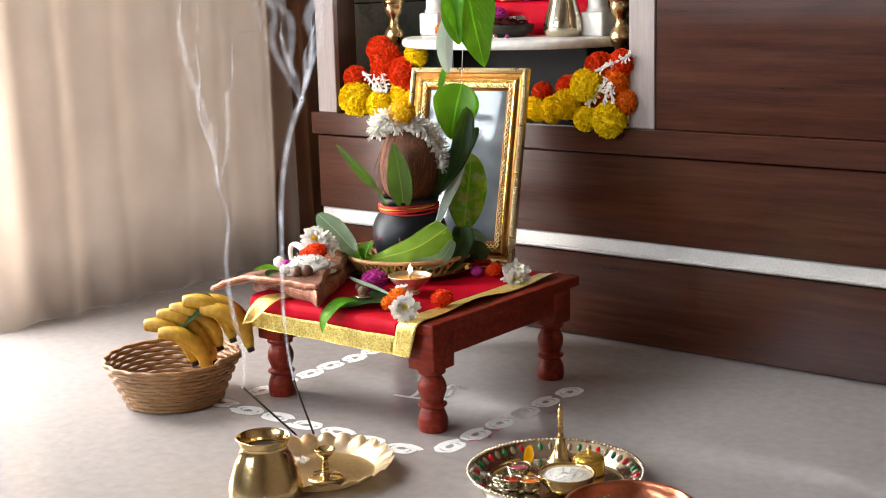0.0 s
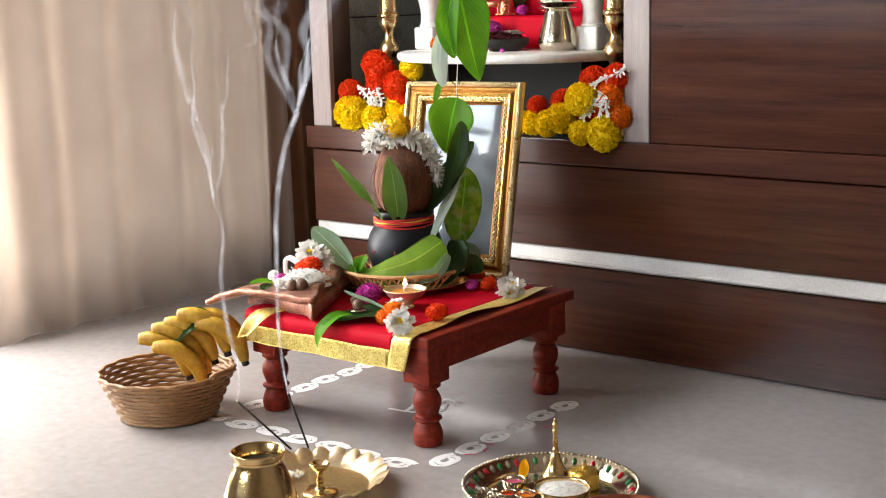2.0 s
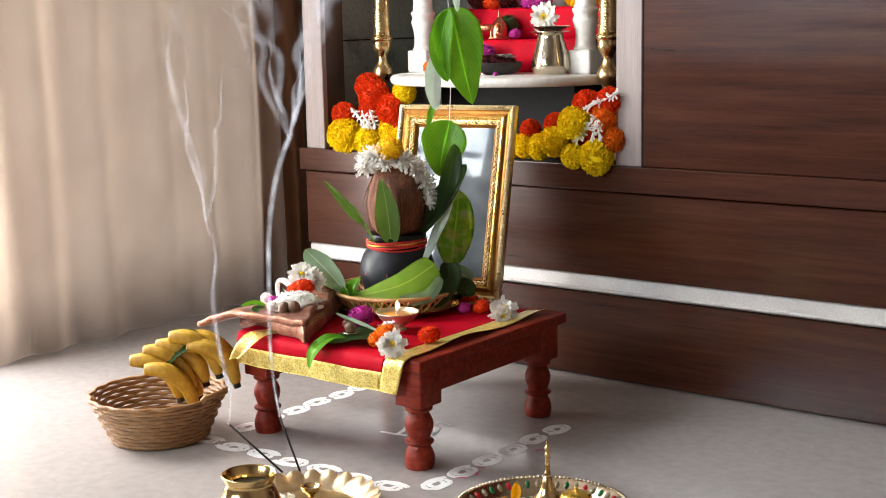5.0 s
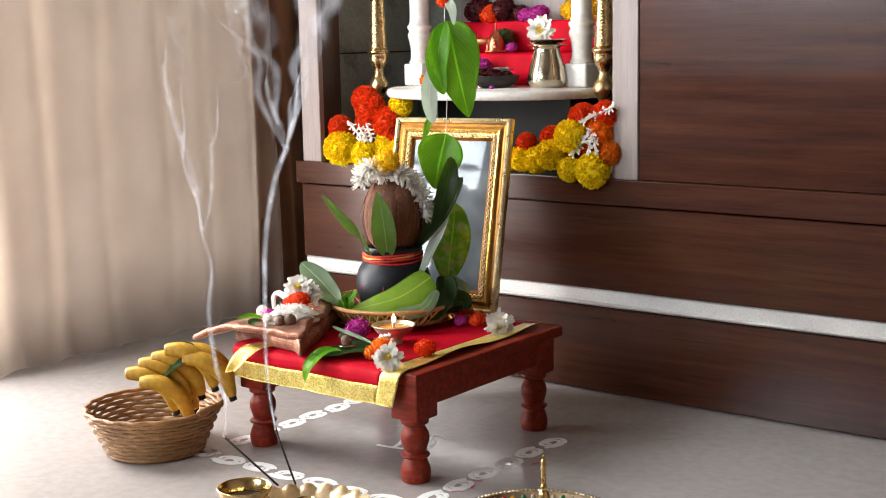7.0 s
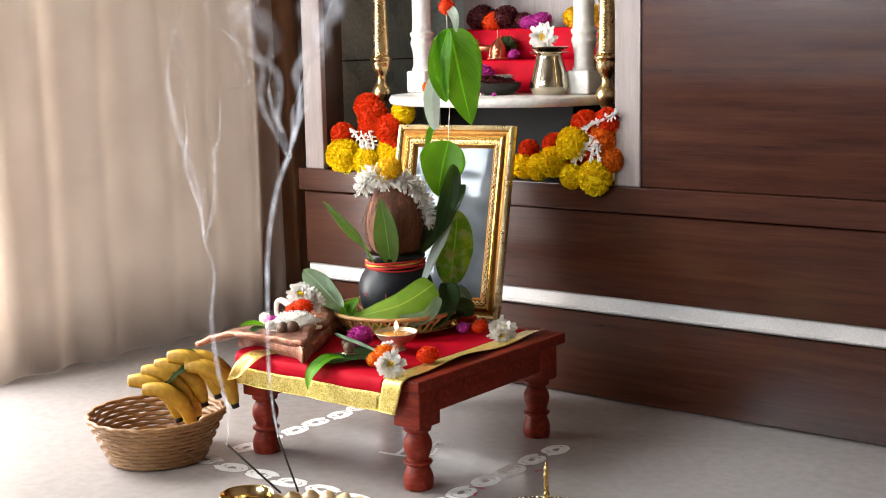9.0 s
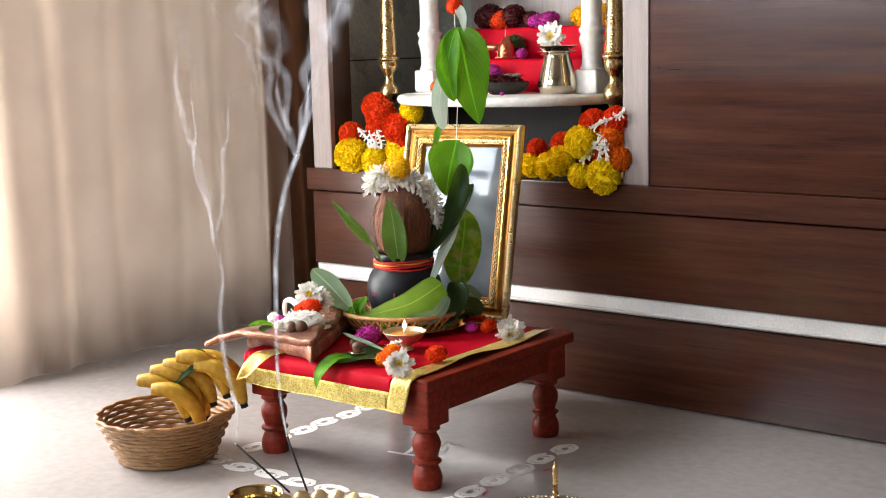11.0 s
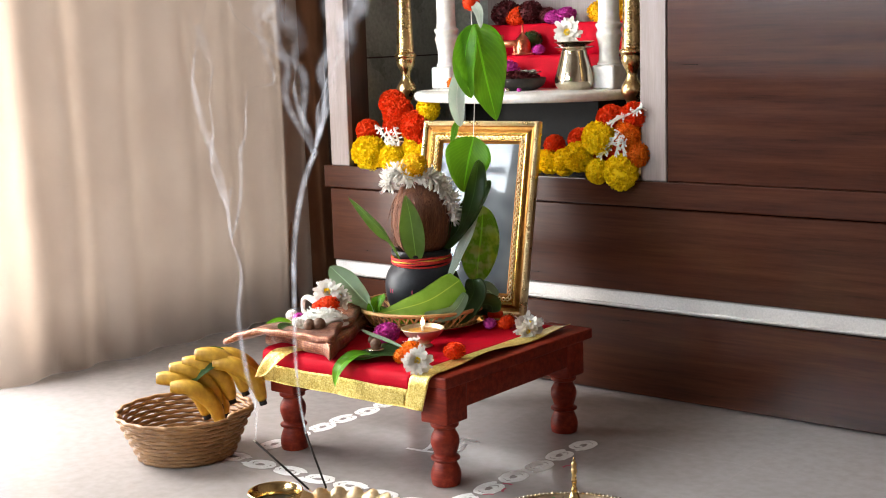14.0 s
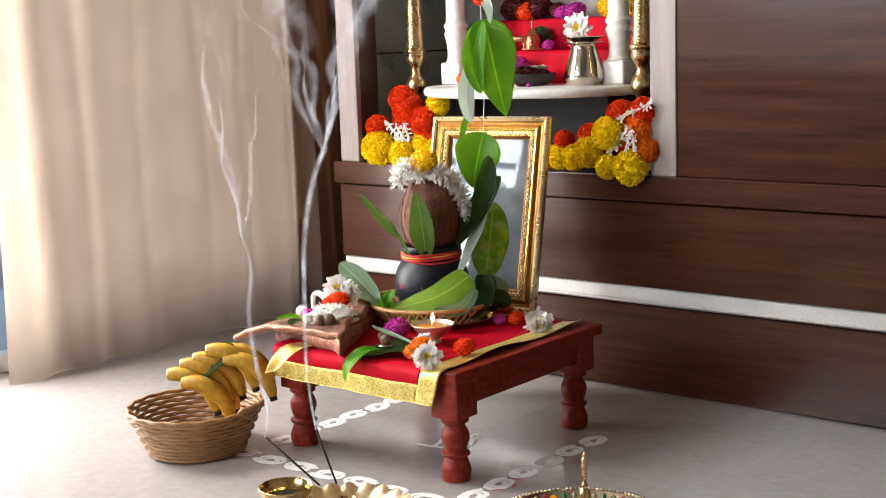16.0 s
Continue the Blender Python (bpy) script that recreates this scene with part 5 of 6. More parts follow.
pom((-0.470, 0.965, S2 + 0.030), 0.044, M_MAROON, "dark maroon flower on the upper step", 42, 200, 0.8, name="rose")
pom((-0.395, 0.975, S2 + 0.030), 0.040, M_MAROON, "dark maroon flower on the upper step", 43, 200, 0.8, name="rose")
pom((-0.340, 0.985, S2 + 0.020), 0.028, M_MAROON, "dark maroon flower on the upper step", 44, 160, 0.8, name="rose")
# small copper figures, plain shapes
bm = bmesh.new()
add_box(bm, (-0.026, -0.014, 0), (0.026, 0.014, 0.005), 0.001, 1)
bm2 = lathe(smooth_profile([(0.020, 0.004), (0.021, 0.02), (0.017, 0.035), (0.009, 0.047), (0.003, 0.055), (0.002, 0.072), (0, 0.074)], 3), 16)
tmp = bpy.data.meshes.new("tmp")
bm2.to_mesh(tmp)
bm2.free()
bm.from_mesh(tmp)
bpy.data.meshes.remove(tmp)
bmesh.ops.create_icosphere(bm, subdivisions=2, radius=0.008, matrix=Matrix.Translation((0.0, -0.017, 0.014)))
bmesh.ops.create_icosphere(bm, subdivisions=2, radius=0.0055, matrix=Matrix.Translation((0.0, -0.018, 0.025)))
fig = tagged(link_mesh("copper_figurine", bm, M_COPPER), "small seated copper figurine with a pointed back", "figurine")
fig.matrix_basis = pose(-0.345, 0.870, S1, 0, 0, 30) @ Matrix.Scale(1.12, 4)
bm = box((-0.018, -0.007, 0.016), (0.016, 0.007, 0.030), 0.004, 2)
add_box(bm, (0.010, -0.005, 0.028), (0.022, 0.005, 0.042), 0.003, 2)
for x in (-0.014, 0.011):
    for y in (-0.005, 0.005):
        add_box(bm, (x - 0.002, y - 0.002, 0), (x + 0.002, y + 0.002, 0.018), 0.0006, 1)
cow = tagged(link_mesh("copper_figurine", bm, M_COPPER), "small standing copper animal figurine", "figurine")
cow.matrix_basis = pose(-0.392, 0.868, S1, 0, 0, 200) @ Matrix.Scale(1.35, 4)
bm = lathe(smooth_profile([(0.0, 0), (0.014, 0), (0.014, 0.006), (0.009, 0.012), (0.012, 0.025), (0.009, 0.036), (0.006, 0.040), (0.008, 0.047), (0.005, 0.056), (0, 0.06)], 3), 18)
fg = tagged(link_mesh("copper_figurine", bm, M_COPPER), "small upright copper figurine", "figurine")
fg.matrix_basis = pose(-0.452, 0.872, S1)
lampl = thing("lamp_stand", "tiny brass lamp on the lower step", "oil lamp", pose(-0.205, 0.872, S1))
part("dish", lathe(smooth_profile([(0, 0), (0.010, 0), (0.012, 0.004), (0.022, 0.009), (0.023, 0.012), (0.012, 0.010), (0, 0.009)], 3), 22), M_BRASS, lampl)
part("stem", lathe([(0.004, 0.008), (0.004, 0.024), (0.006, 0.026), (0, 0.027)], 12), M_BRASS, lampl)

# ---- tall brass lamps ----
SAMAI = smooth_profile([(0, 0), (0.062, 0), (0.064, 0.006), (0.045, 0.016), (0.022, 0.030), (0.014, 0.06), (0.022, 0.09), (0.014, 0.11), (0.012, 0.15), (0.014, 0.178), (0.020, 0.190), (0.028, 0.206), (0.025, 0.222), (0.016, 0.236),
                        (0.013, 0.250), (0.017, 0.262), (0.026, 0.280), (0.027, 0.296), (0.031, 0.302), (0.031, 0.308), (0.024, 0.313)], 3)
z = 0.313
while z < 0.56:
    r = 0.0245 - 0.010 * (z - 0.313) / 0.25
    SAMAI += [(r, z), (r + 0.0015, z + 0.003), (r, z + 0.006)]
    z += 0.008
SAMAI += [(0.016, 0.57), (0.05, 0.585), (0.052, 0.60), (0.02, 0.60), (0.012, 0.62), (0.008, 0.66), (0, 0.68)]
lamp = thing("brass_lamp", "tall turned brass oil lamp standing in the niche", "oil lamp", pose(-0.660, 0.735, LZ), "lamps beside the shrine")
part("stem", lathe(SAMAI, 28), M_BRASS_OLD, lamp)
copy_thing(lamp, pose(0.105, 0.700, LZ))

# ---- marigold garlands on the ledge ----


def garland(name, label, balls, spikes, m):
    g = thing(name, label, "garland", m, "garlands on the ledge")
    meshes = {}
    for k, (x, y, z, r, col) in enumerate(balls):
        key = (col, k % 3)
        if key not in meshes:
            meshes[key] = part("flower_head", pompon(1.0, 420, 70 + 3 * col + k % 3, 0.94), (M_YELLOW, M_REDORANGE, M_ORANGE)[col], g, ("yellow", "red-orange", "orange")[col] + " marigold head", m=pose(x, y, z, 25 * k, 15 * k, 40 * k) @ Matrix.Scale(r, 4))
        else:
            again(meshes[key], pose(x, y, z, 25 * k, 15 * k, 40 * k) @ Matrix.Scale(r, 4))
    rng = random.Random(len(balls))
    for a, b in spikes:
        a, b = Vector(a), Vector(b)
        bm = tube([a, a.lerp(b, 0.5), b], 0.003, 6)
        n = max(4, int((b - a).length / 0.009))
        for k in range(n):
            p = a.lerp(b, k / n)
            for q in range(4):
                d = ((b - a).normalized() * 0.6 + Vector((rng.uniform(-1, 1), rng.uniform(-1, 1), rng.uniform(-1, 1)))).normalized()
                add_petal(bm, p, d, (0.3, -0.9, 0.3), 0.014, 0.0045, 0.25, 0.2, rng)
        part("tuberose_strand", bm, M_WHITE, g, "white tuberose strand")
    return g


Y, R, O = 0, 1, 2
garland("marigold_garland", "garland of yellow and red-orange marigolds heaped on the ledge",
        [(-0.672, 0.580, 0.578, 0.052, Y), (-0.655, 0.590, 0.555, 0.036, Y), (-0.586, 0.582, 0.562, 0.042, Y), (-0.545, 0.62, 0.575, 0.040, Y), (-0.520, 0.600, 0.598, 0.038, Y), (-0.478, 0.590, 0.576, 0.036, Y), (-0.43, 0.60, 0.572, 0.036, Y),
         (-0.38, 0.60, 0.572, 0.036, Y), (-0.690, 0.598, 0.634, 0.036, R), (-0.610, 0.615, 0.712, 0.040, R), (-0.566, 0.585, 0.690, 0.044, R), (-0.505, 0.585, 0.655, 0.042, R), (-0.475, 0.605, 0.700, 0.034, Y), (-0.485, 0.60, 0.625, 0.034, R), (-0.54, 0.62, 0.640, 0.036, O), (-0.62, 0.63, 0.65, 0.034, R)],
        [((-0.64, 0.572, 0.655), (-0.575, 0.568, 0.600)), ((-0.60, 0.572, 0.640), (-0.56, 0.566, 0.600)), ((-0.57, 0.570, 0.650), (-0.548, 0.566, 0.605)), ((-0.61, 0.575, 0.61), (-0.57, 0.57, 0.585))], pose(0, 0, 0))
garland("marigold_garland", "garland of marigolds and white tuberose strands on the ledge",
        [(0.098, 0.560, 0.638, 0.045, Y), (0.033, 0.566, 0.590, 0.040, Y), (0.090, 0.560, 0.556, 0.032, Y), (0.158, 0.556, 0.557, 0.044, Y), (-0.024, 0.585, 0.572, 0.034, Y), (-0.070, 0.590, 0.574, 0.034, Y), (-0.12, 0.595, 0.572, 0.034, Y), (-0.17, 0.60, 0.572, 0.034, Y),
         (0.115, 0.585, 0.680, 0.038, R), (0.022, 0.590, 0.628, 0.032, R), (-0.062, 0.600, 0.612, 0.028, R), (0.130, 0.585, 0.620, 0.036, R), (0.168, 0.580, 0.650, 0.038, O), (0.180, 0.585, 0.690, 0.036, R), (0.06, 0.60, 0.60, 0.032, O), (0.13, 0.60, 0.582, 0.034, R), (0.195, 0.575, 0.60, 0.032, O)],
        [((0.215, 0.560, 0.712), (0.165, 0.552, 0.690)), ((0.165, 0.552, 0.690), (0.125, 0.552, 0.672)), ((0.160, 0.548, 0.655), (0.105, 0.545, 0.592)), ((0.165, 0.548, 0.650), (0.150, 0.543, 0.594)), ((0.168, 0.548, 0.650), (0.175, 0.543, 0.598))], pose(0, 0, 0))

# ---- white powder drawing round the table ----
M_POWDER = mat_mottled("white_powder", (0.66, 0.65, 0.64), (0.88, 0.88, 0.87), 45, 0.9, 0, 0.3, 300)


def powder(bm, pts, w=0.0042):
    """A low heaped line of powder."""
    pts = [Vector(p) for p in pts]
    rows = []
    for i, p in enumerate(pts):
        d = (pts[min(i + 1, len(pts) - 1)] - pts[max(i - 1, 0)]).normalized()
        s = Vector((-d.y, d.x, 0)) * w * (1 + 0.35 * noise.noise((p.x * 90, p.y * 90, 1)))
        rows.append([bm.verts.new(p + s * k + Vector((0, 0, h))) for k, h in ((-1, 0.0003), (-0.5, 0.0007), (0.5, 0.0007), (1, 0.0003))])
    for a, b in zip(rows, rows[1:]):
        for k in range(3):
            bm.faces.new((a[k], a[k + 1], b[k + 1], b[k]))


def swirl_mesh(seed):
    rng = random.Random(seed)
    bm = bmesh.new()
    pts = []
    for k in range(46):
        a = k / 45 * math.pi * 4.1 + 0.4
        r = 1 - 0.74 * k / 45
        pts.append((0.041 * r * math.cos(a) + 0.006 * rng.uniform(-0.3, 0.3), 0.026 * r * math.sin(a) + 0.004 * rng.uniform(-0.3, 0.3), 0))
    powder(bm, pts, 0.0056)
    return bm


first = []
spots = [(0.287, -0.250 + 0.084 * k, 90) for k in range(6)]
spots += [(0.215 - 0.086 * k, -0.315, 0) for k in range(7)]
spots += [(-0.295, -0.20 + 0.078 * k, 90) for k in range(6)]
for k, (x, y, a) in enumerate(spots):
    if k < 3:
        ob = link_mesh("rangoli_swirl", swirl_mesh(k), M_POWDER)
        tagged(ob, "white powder swirl drawn on the floor round the table", "rangoli", "swirls round the table")
        ob.matrix_basis = pose(x, y, 0.0003, 0, 0, a)
        first.append(ob)
    else:
        copy_thing(first[k % 3], pose(x, y, 0.0003, 0, 0, a + 180 * (k % 2) + 6 * math.sin(k * 2.3)))
bm = bmesh.new()
for pts in ([(-0.032, -0.058), (0.004, -0.054), (0.035, -0.047)], [(0.010, -0.055), (0.006, -0.028), (-0.007, 0.003)], [(0.035, -0.047), (0.036, -0.003), (0.039, 0.043)], [(0.039, 0.043), (0.031, 0.069), (0.055, 0.064), (0.077, 0.064)], [(0.077, -0.010), (0.071, 0.010), (0.058, 0.036)], [(0.036, -0.003), (0.067, -0.026), (0.083, -0.025)], [(0.036, -0.003), (0.005, 0.021), (-0.015, 0.029)]):
    powder(bm, curve_pts([(x, y, 0) for x, y in pts], 6), 0.0050)
sym = tagged(link_mesh("rangoli_symbol", bm, M_POWDER), "white powder strokes drawn on the floor under the table", "rangoli")
sym.matrix_basis = pose(0.01, 0.0, 0.0003)
for k, (x, y) in enumerate(((0.29, -0.128), (0.297, -0.205), (0.335, 0.02), (0.32, -0.17))):
    bm = bmesh.new()
    powder(bm, [(0, 0, 0), (0.012, 0.004, 0), (0.022, 0.002, 0)], 0.003)
    s_ = tagged(link_mesh("vermilion_speck", bm, M_VERMILION), "red vermilion powder spilt beside the swirls", "powder", "vermilion specks")
    s_.matrix_basis = pose(x, y, 0.0005, 0, 0, 35 * k)

# ---- brass tray with lamp and incense ----
tray = thing("brass_tray", "round brass tray with a deep scalloped rim on the floor", "tray", pose(0.172, -0.502, 0))
prof = smooth_profile([(0, 0.002), (0.06, 0.002), (0.098, 0.003), (0.106, 0.008), (0.120, 0.020), (0.132, 0.026), (0.134, 0.0265)], 4)
bm = bmesh.new()
rings = []
for i, (r, z) in enumerate(prof):
    if r < 1e-4:
        rings.append([bm.verts.new((0, 0, z))])
        continue
    k_ = max(0.0, (r - 0.104) / 0.03)
    rings.append([bm.verts.new((r * (1 + 0.05 * k_ * abs(math.sin(12 * a))) * math.cos(a), r * (1 + 0.05 * k_ * abs(math.sin(12 * a))) * math.sin(a), z + 0.009 * k_ * abs(math.sin(12 * a)) - 0.004 * k_)) for a in (2 * math.pi * q / 208 for q in range(208))])
for p, q in zip(rings, rings[1:]):
    for k in range(208):
        if len(p) == 1:
            bm.faces.new((p[0], q[k], q[(k + 1) % 208]))
        else:
            bm.faces.new((p[k], p[(k + 1) % 208], q[(k + 1) % 208], q[k]))
bmesh.ops.solidify(bm, geom=bm.faces[:], thickness=0.0015)
part("pan", bm, M_TRAY, tray)
ped = thing("pedestal_lamp", "small brass pedestal lamp standing on the tray", "oil lamp", pose(0.208, -0.523, 0.004))
part("stand", lathe(smooth_profile([(0, 0), (0.030, 0), (0.032, 0.003), (0.026, 0.006), (0.010, 0.009), (0.006, 0.018), (0.0075, 0.024), (0.005, 0.034), (0.007, 0.041), (0.014, 0.047), (0.019, 0.056), (0.017, 0.058), (0.010, 0.052), (0, 0.050)], 3), 28), M_BRASS, ped)
for k, (x, y) in enumerate(((0.118, -0.487), (0.105, -0.50), (0.140, -0.545))):
    daisy((x, y, 0.010), (0.2, -0.3, 0.9), 0.011, "small white flower lying on the brass tray", 80 + k, "flowers on the tray")
water = thing("brass_water_pot", "brass water pot with a wide rim on the floor", "pot", pose(0.188, -0.655, 0) @ Matrix.Diagonal((1, 1, 1.05, 1)))
part("body", lathe(smooth_profile([(0, 0.0), (0.046, 0), (0.058, 0.006), (0.066, 0.022), (0.062, 0.045), (0.051, 0.075), (0.043, 0.092), (0.0415, 0.100), (0.0445, 0.104), (0.0475, 0.112), (0.048, 0.1145), (0.0455, 0.1145), (0.040, 0.104), (0.038, 0.09), (0.046, 0.07)], 4), 48), M_BRASS, water)
part("water", lathe([(0, 0.094), (0.0375, 0.094), (0.0375, 0.092), (0, 0.092)], 32), M_DARK, water, "dark still water")


def stick(p0, p1, label):
    p0, p1 = Vector(p0), Vector(p1)
    s = thing("incense_stick", label, "incense", Matrix.Translation(p0), "incense sticks")
    d = p1 - p0
    part("bamboo_core", tube([(0, 0, 0), d * 0.16], 0.0010, 6), M_WICKER, s)
    part("paste", tube([d * 0.15, d * 0.6, d], 0.0021, 7), M_INCENSE, s)
    part("ash_tip", tube([d, d * 1.03], lambda u: 0.0019 - 0.001 * u, 6), M_CREAM, s, "grey ash tip")


stick((0.068, -0.398, 0.006), (0.016, -0.404, 0.129), "burning black incense stick leaning beside the tray")
stick((0.048, -0.410, 0.006), (-0.051, -0.476, 0.120), "burning black incense stick leaning towards the water pot")
holder = tagged(link_mesh("incense_holder", lathe(smooth_profile([(0, 0), (0.024, 0), (0.026, 0.004), (0.016, 0.009), (0.012, 0.012), (0, 0.012)], 3), 24), M_BRASS), "small brass incense holder behind the tray", "holder")
holder.matrix_basis = pose(0.056, -0.404, 0)

# ---- jewelled plate with offerings ----
jp = thing("jewelled_plate", "gilded plate with red, green and clear stones round its rim", "plate", pose(0.565, -0.302, 0))
part("pan", lathe(smooth_profile([(0, 0.003), (0.09, 0.003), (0.122, 0.004), (0.130, 0.010), (0.152, 0.028), (0.158, 0.030), (0.158, 0.027), (0.134, 0.006), (0.124, 0.0), (0, 0.0)], 3), 72), M_STEEL, jp, "bright gilded pan")
M_GEMS = [mat_mottled(n, c, shade(c, 1.5), 60, 0.08, 0, 0.0, 100, 0.8) for n, c in (("ruby_glass", (0.35, 0.005, 0.012)), ("emerald_glass", (0.01, 0.14, 0.04)), ("clear_glass_stone", (0.20, 0.17, 0.11)))]
gems = []
for c in range(3):
    bm = bmesh.new()
    bmesh.ops.create_icosphere(bm, subdivisions=1, radius=0.008)
    gems.append(bm)
gm = [None] * 3
for k in range(48):
    a = 2 * math.pi * k / 48
    c = (0, 2, 1, 2)[k % 4]
    m_ = pose(0.1425 * math.cos(a), 0.1425 * math.sin(a), 0.0215) @ pose(0, 0, 0, 0, 0, math.degrees(a)) @ pose(0, 0, 0, 0, -40, 0) @ Matrix.Diagonal((1.15, 0.62, 0.45, 1))
    if gm[c] is None:
        gm[c] = part("stone", gems[c], M_GEMS[c], jp, ("red", "green", "clear")[c] + " glass stone", m=m_)
    else:
        again(gm[c], m_)
rb = None
for k in range(120):
    a = 2 * math.pi * k / 120
    m_ = pose(0.157 * math.cos(a), 0.157 * math.sin(a), 0.0305)
    if rb is None:
        bm = bmesh.new()
        bmesh.ops.create_icosphere(bm, subdivisions=1, radius=0.0036)
        rb = part("rim_bead", bm, M_STEEL, jp, m=m_)
    else:
        again(rb, m_)
PZ = 0.0042
bell = thing("hand_bell", "small brass hand bell with a turned handle on the plate", "bell", pose(0.512, -0.205, PZ))
part("cup", lathe(smooth_profile([(0.026, 0.0), (0.0265, 0.003), (0.020, 0.010), (0.014, 0.022), (0.010, 0.036), (0.006, 0.044), (0, 0.046)], 4), 32), M_BRASS, bell)
part("handle", lathe(smooth_profile([(0.005, 0.044), (0.0062, 0.050), (0.004, 0.056), (0.0052, 0.066), (0.0042, 0.078), (0.0058, 0.086), (0.004, 0.092), (0.0052, 0.098), (0.003, 0.104), (0.002, 0.110), (0, 0.112)], 3), 18), M_BRASS_OLD, bell)
rice = thing("rice_bowl", "brass bowl full of white rice on the plate", "bowl", pose(0.600, -0.318, PZ))
part("bowl", lathe(smooth_profile([(0, 0), (0.030, 0), (0.044, 0.012), (0.0505, 0.030), (0.0505, 0.032), (0.047, 0.031), (0.040, 0.018), (0, 0.008)], 4), 40), M_BRASS, rice)
bm = lathe(smooth_profile([(0, 0.034), (0.02, 0.032), (0.040, 0.027), (0.045, 0.024), (0, 0.02)], 3), 30, lambda a, i: 1 + 0.02 * math.sin(5 * a))
rng = random.Random(3)
for k in range(160):
    a, r = rng.uniform(0, 6.28), 0.042 * math.sqrt(rng.random())
    p = Vector((r * math.cos(a), r * math.sin(a), 0.0345 - 0.009 * (r / 0.043) ** 2))
    d = Vector((rng.uniform(-1, 1), rng.uniform(-1, 1), rng.uniform(-0.3, 0.3))).normalized() * 0.003
    add_tube(bm, [p - d, p, p + d], lambda u: 0.0005 + 0.0006 * math.sin(u * math.pi), 4)
part("rice", bm, M_RICE, rice, "loose white rice")
M_GOLD = mat_mottled("yellow_gold", (0.80, 0.48, 0.07), (0.95, 0.66, 0.16), 30, 0.28, 0.9, 0.1, 160)
gbox = thing("gold_box", "small round ribbed golden box on the plate", "box", pose(0.588, -0.226, PZ) @ Matrix.Diagonal((1.05, 1.05, 1.35, 1)))
part("box_body", lathe(smooth_profile([(0, 0), (0.026, 0), (0.027, 0.004), (0.027, 0.016), (0.0255, 0.017)], 2), 40, lambda a, i: 1 + 0.012 * math.cos(30 * a)), M_GOLD, gbox)
part("lid", lathe(smooth_profile([(0.027, 0.017), (0.0275, 0.020), (0.024, 0.024), (0.012, 0.027), (0.004, 0.028), (0.004, 0.033), (0, 0.034)], 2), 40, lambda a, i: 1 + 0.012 * math.cos(30 * a)), M_GOLD, gbox)
for x, y, r, mt, lb in ((0.490, -0.312, 0.022, M_VERMILION, "vermilion"), (0.548, -0.358, 0.020, M_ORANGE, "turmeric"), (0.520, -0.372, 0.016, M_REDORANGE, "sandalwood")):
    kb = thing("powder_bowl", "small steel bowl with " + lb + " powder on the plate", "bowl", pose(x, y, PZ), "powder bowls")
    part("bowl", lathe(smooth_profile([(0, 0), (r * 0.6, 0), (r * 0.9, 0.008), (r, 0.020), (r * 0.94, 0.020), (r * 0.8, 0.010), (0, 0.006)], 3), 26), M_STEEL, kb)
    part("powder", lathe([(0, 0.0165), (r * 0.5, 0.0155), (r * 0.88, 0.013), (0, 0.010)], 22), mt, kb, lb + " powder")
leaf_thing("turmeric_piece", "yellow turmeric piece leaning on the plate's rim", [(0.480, -0.272, PZ + 0.004), (0.474, -0.255, PZ + 0.018), (0.466, -0.240, PZ + 0.032)], 0.018, (0.6, -0.7, 0.4), M_GOLDYELLOW, "spice", cup=0.4, thick=0.004, seed=61)
rng = random.Random(8)
for k in range(14):
    x, y = 0.478 + rng.uniform(-0.025, 0.055), -0.385 + rng.uniform(-0.028, 0.035)
    if (x - 0.565) ** 2 + (y + 0.302) ** 2 > 0.120 ** 2:
        x, y = 0.565 + (x - 0.565) * 0.8, -0.302 + (y + 0.302) * 0.8
    o_ = tagged(link_mesh("anklet_link", lathe([(0.006, 0), (0.008, 0.001), (0.009, 0.004), (0.007, 0.007), (0.005, 0.004), (0.006, 0)], 12), M_STEEL), "bright silver trinket heaped on the plate", "trinket", "trinkets on the plate")
    o_.matrix_basis = pose(x, y, PZ + 0.001 + 0.004 * rng.random(), rng.uniform(-30, 30), rng.uniform(-30, 30), 0)
cop = thing("copper_bowl", "wide open copper bowl standing beside the jewelled plate", "bowl", pose(0.785, -0.415, 0) @ Matrix.Diagonal((0.96, 0.96, 0.82, 1)))
part("body", lathe(smooth_profile([(0, 0.0), (0.055, 0.0), (0.078, 0.010), (0.098, 0.034), (0.106, 0.056), (0.112, 0.061), (0.112, 0.064), (0.104, 0.063), (0.096, 0.040), (0.076, 0.016), (0.05, 0.007), (0, 0.006)], 4), 60, lambda a, i: 1 + 0.006 * math.sin(5 * a + i)), M_COPPER, cop, "hammered copper body")

# ---- fruit basket by the table ----
M_CANE = mat_mottled("brown_cane", (0.22, 0.10, 0.035), (0.38, 0.20, 0.08), 30, 0.5, 0, 0.3, 260, 0.5, 0.2)
fb = thing("fruit_basket", "round brown wicker basket on the floor beside the table", "basket", pose(-0.405, -0.356, 0))
part("base", lathe([(0, 0), (0.10, 0), (0.102, 0.004), (0, 0.006)], 40), M_CANE, fb)
for k in range(11):
    z, r = 0.006 + 0.0095 * k, 0.103 + 0.0042 * k
    pts = [(r * (1 + 0.02 * math.sin(18 * a + math.pi * k)) * math.cos(a), r * (1 + 0.02 * math.sin(18 * a + math.pi * k)) * math.sin(a), z) for a in (2 * math.pi * q / 108 for q in range(109))]
    part("cane", tube(pts, 0.0048, 6), M_CANE, fb)
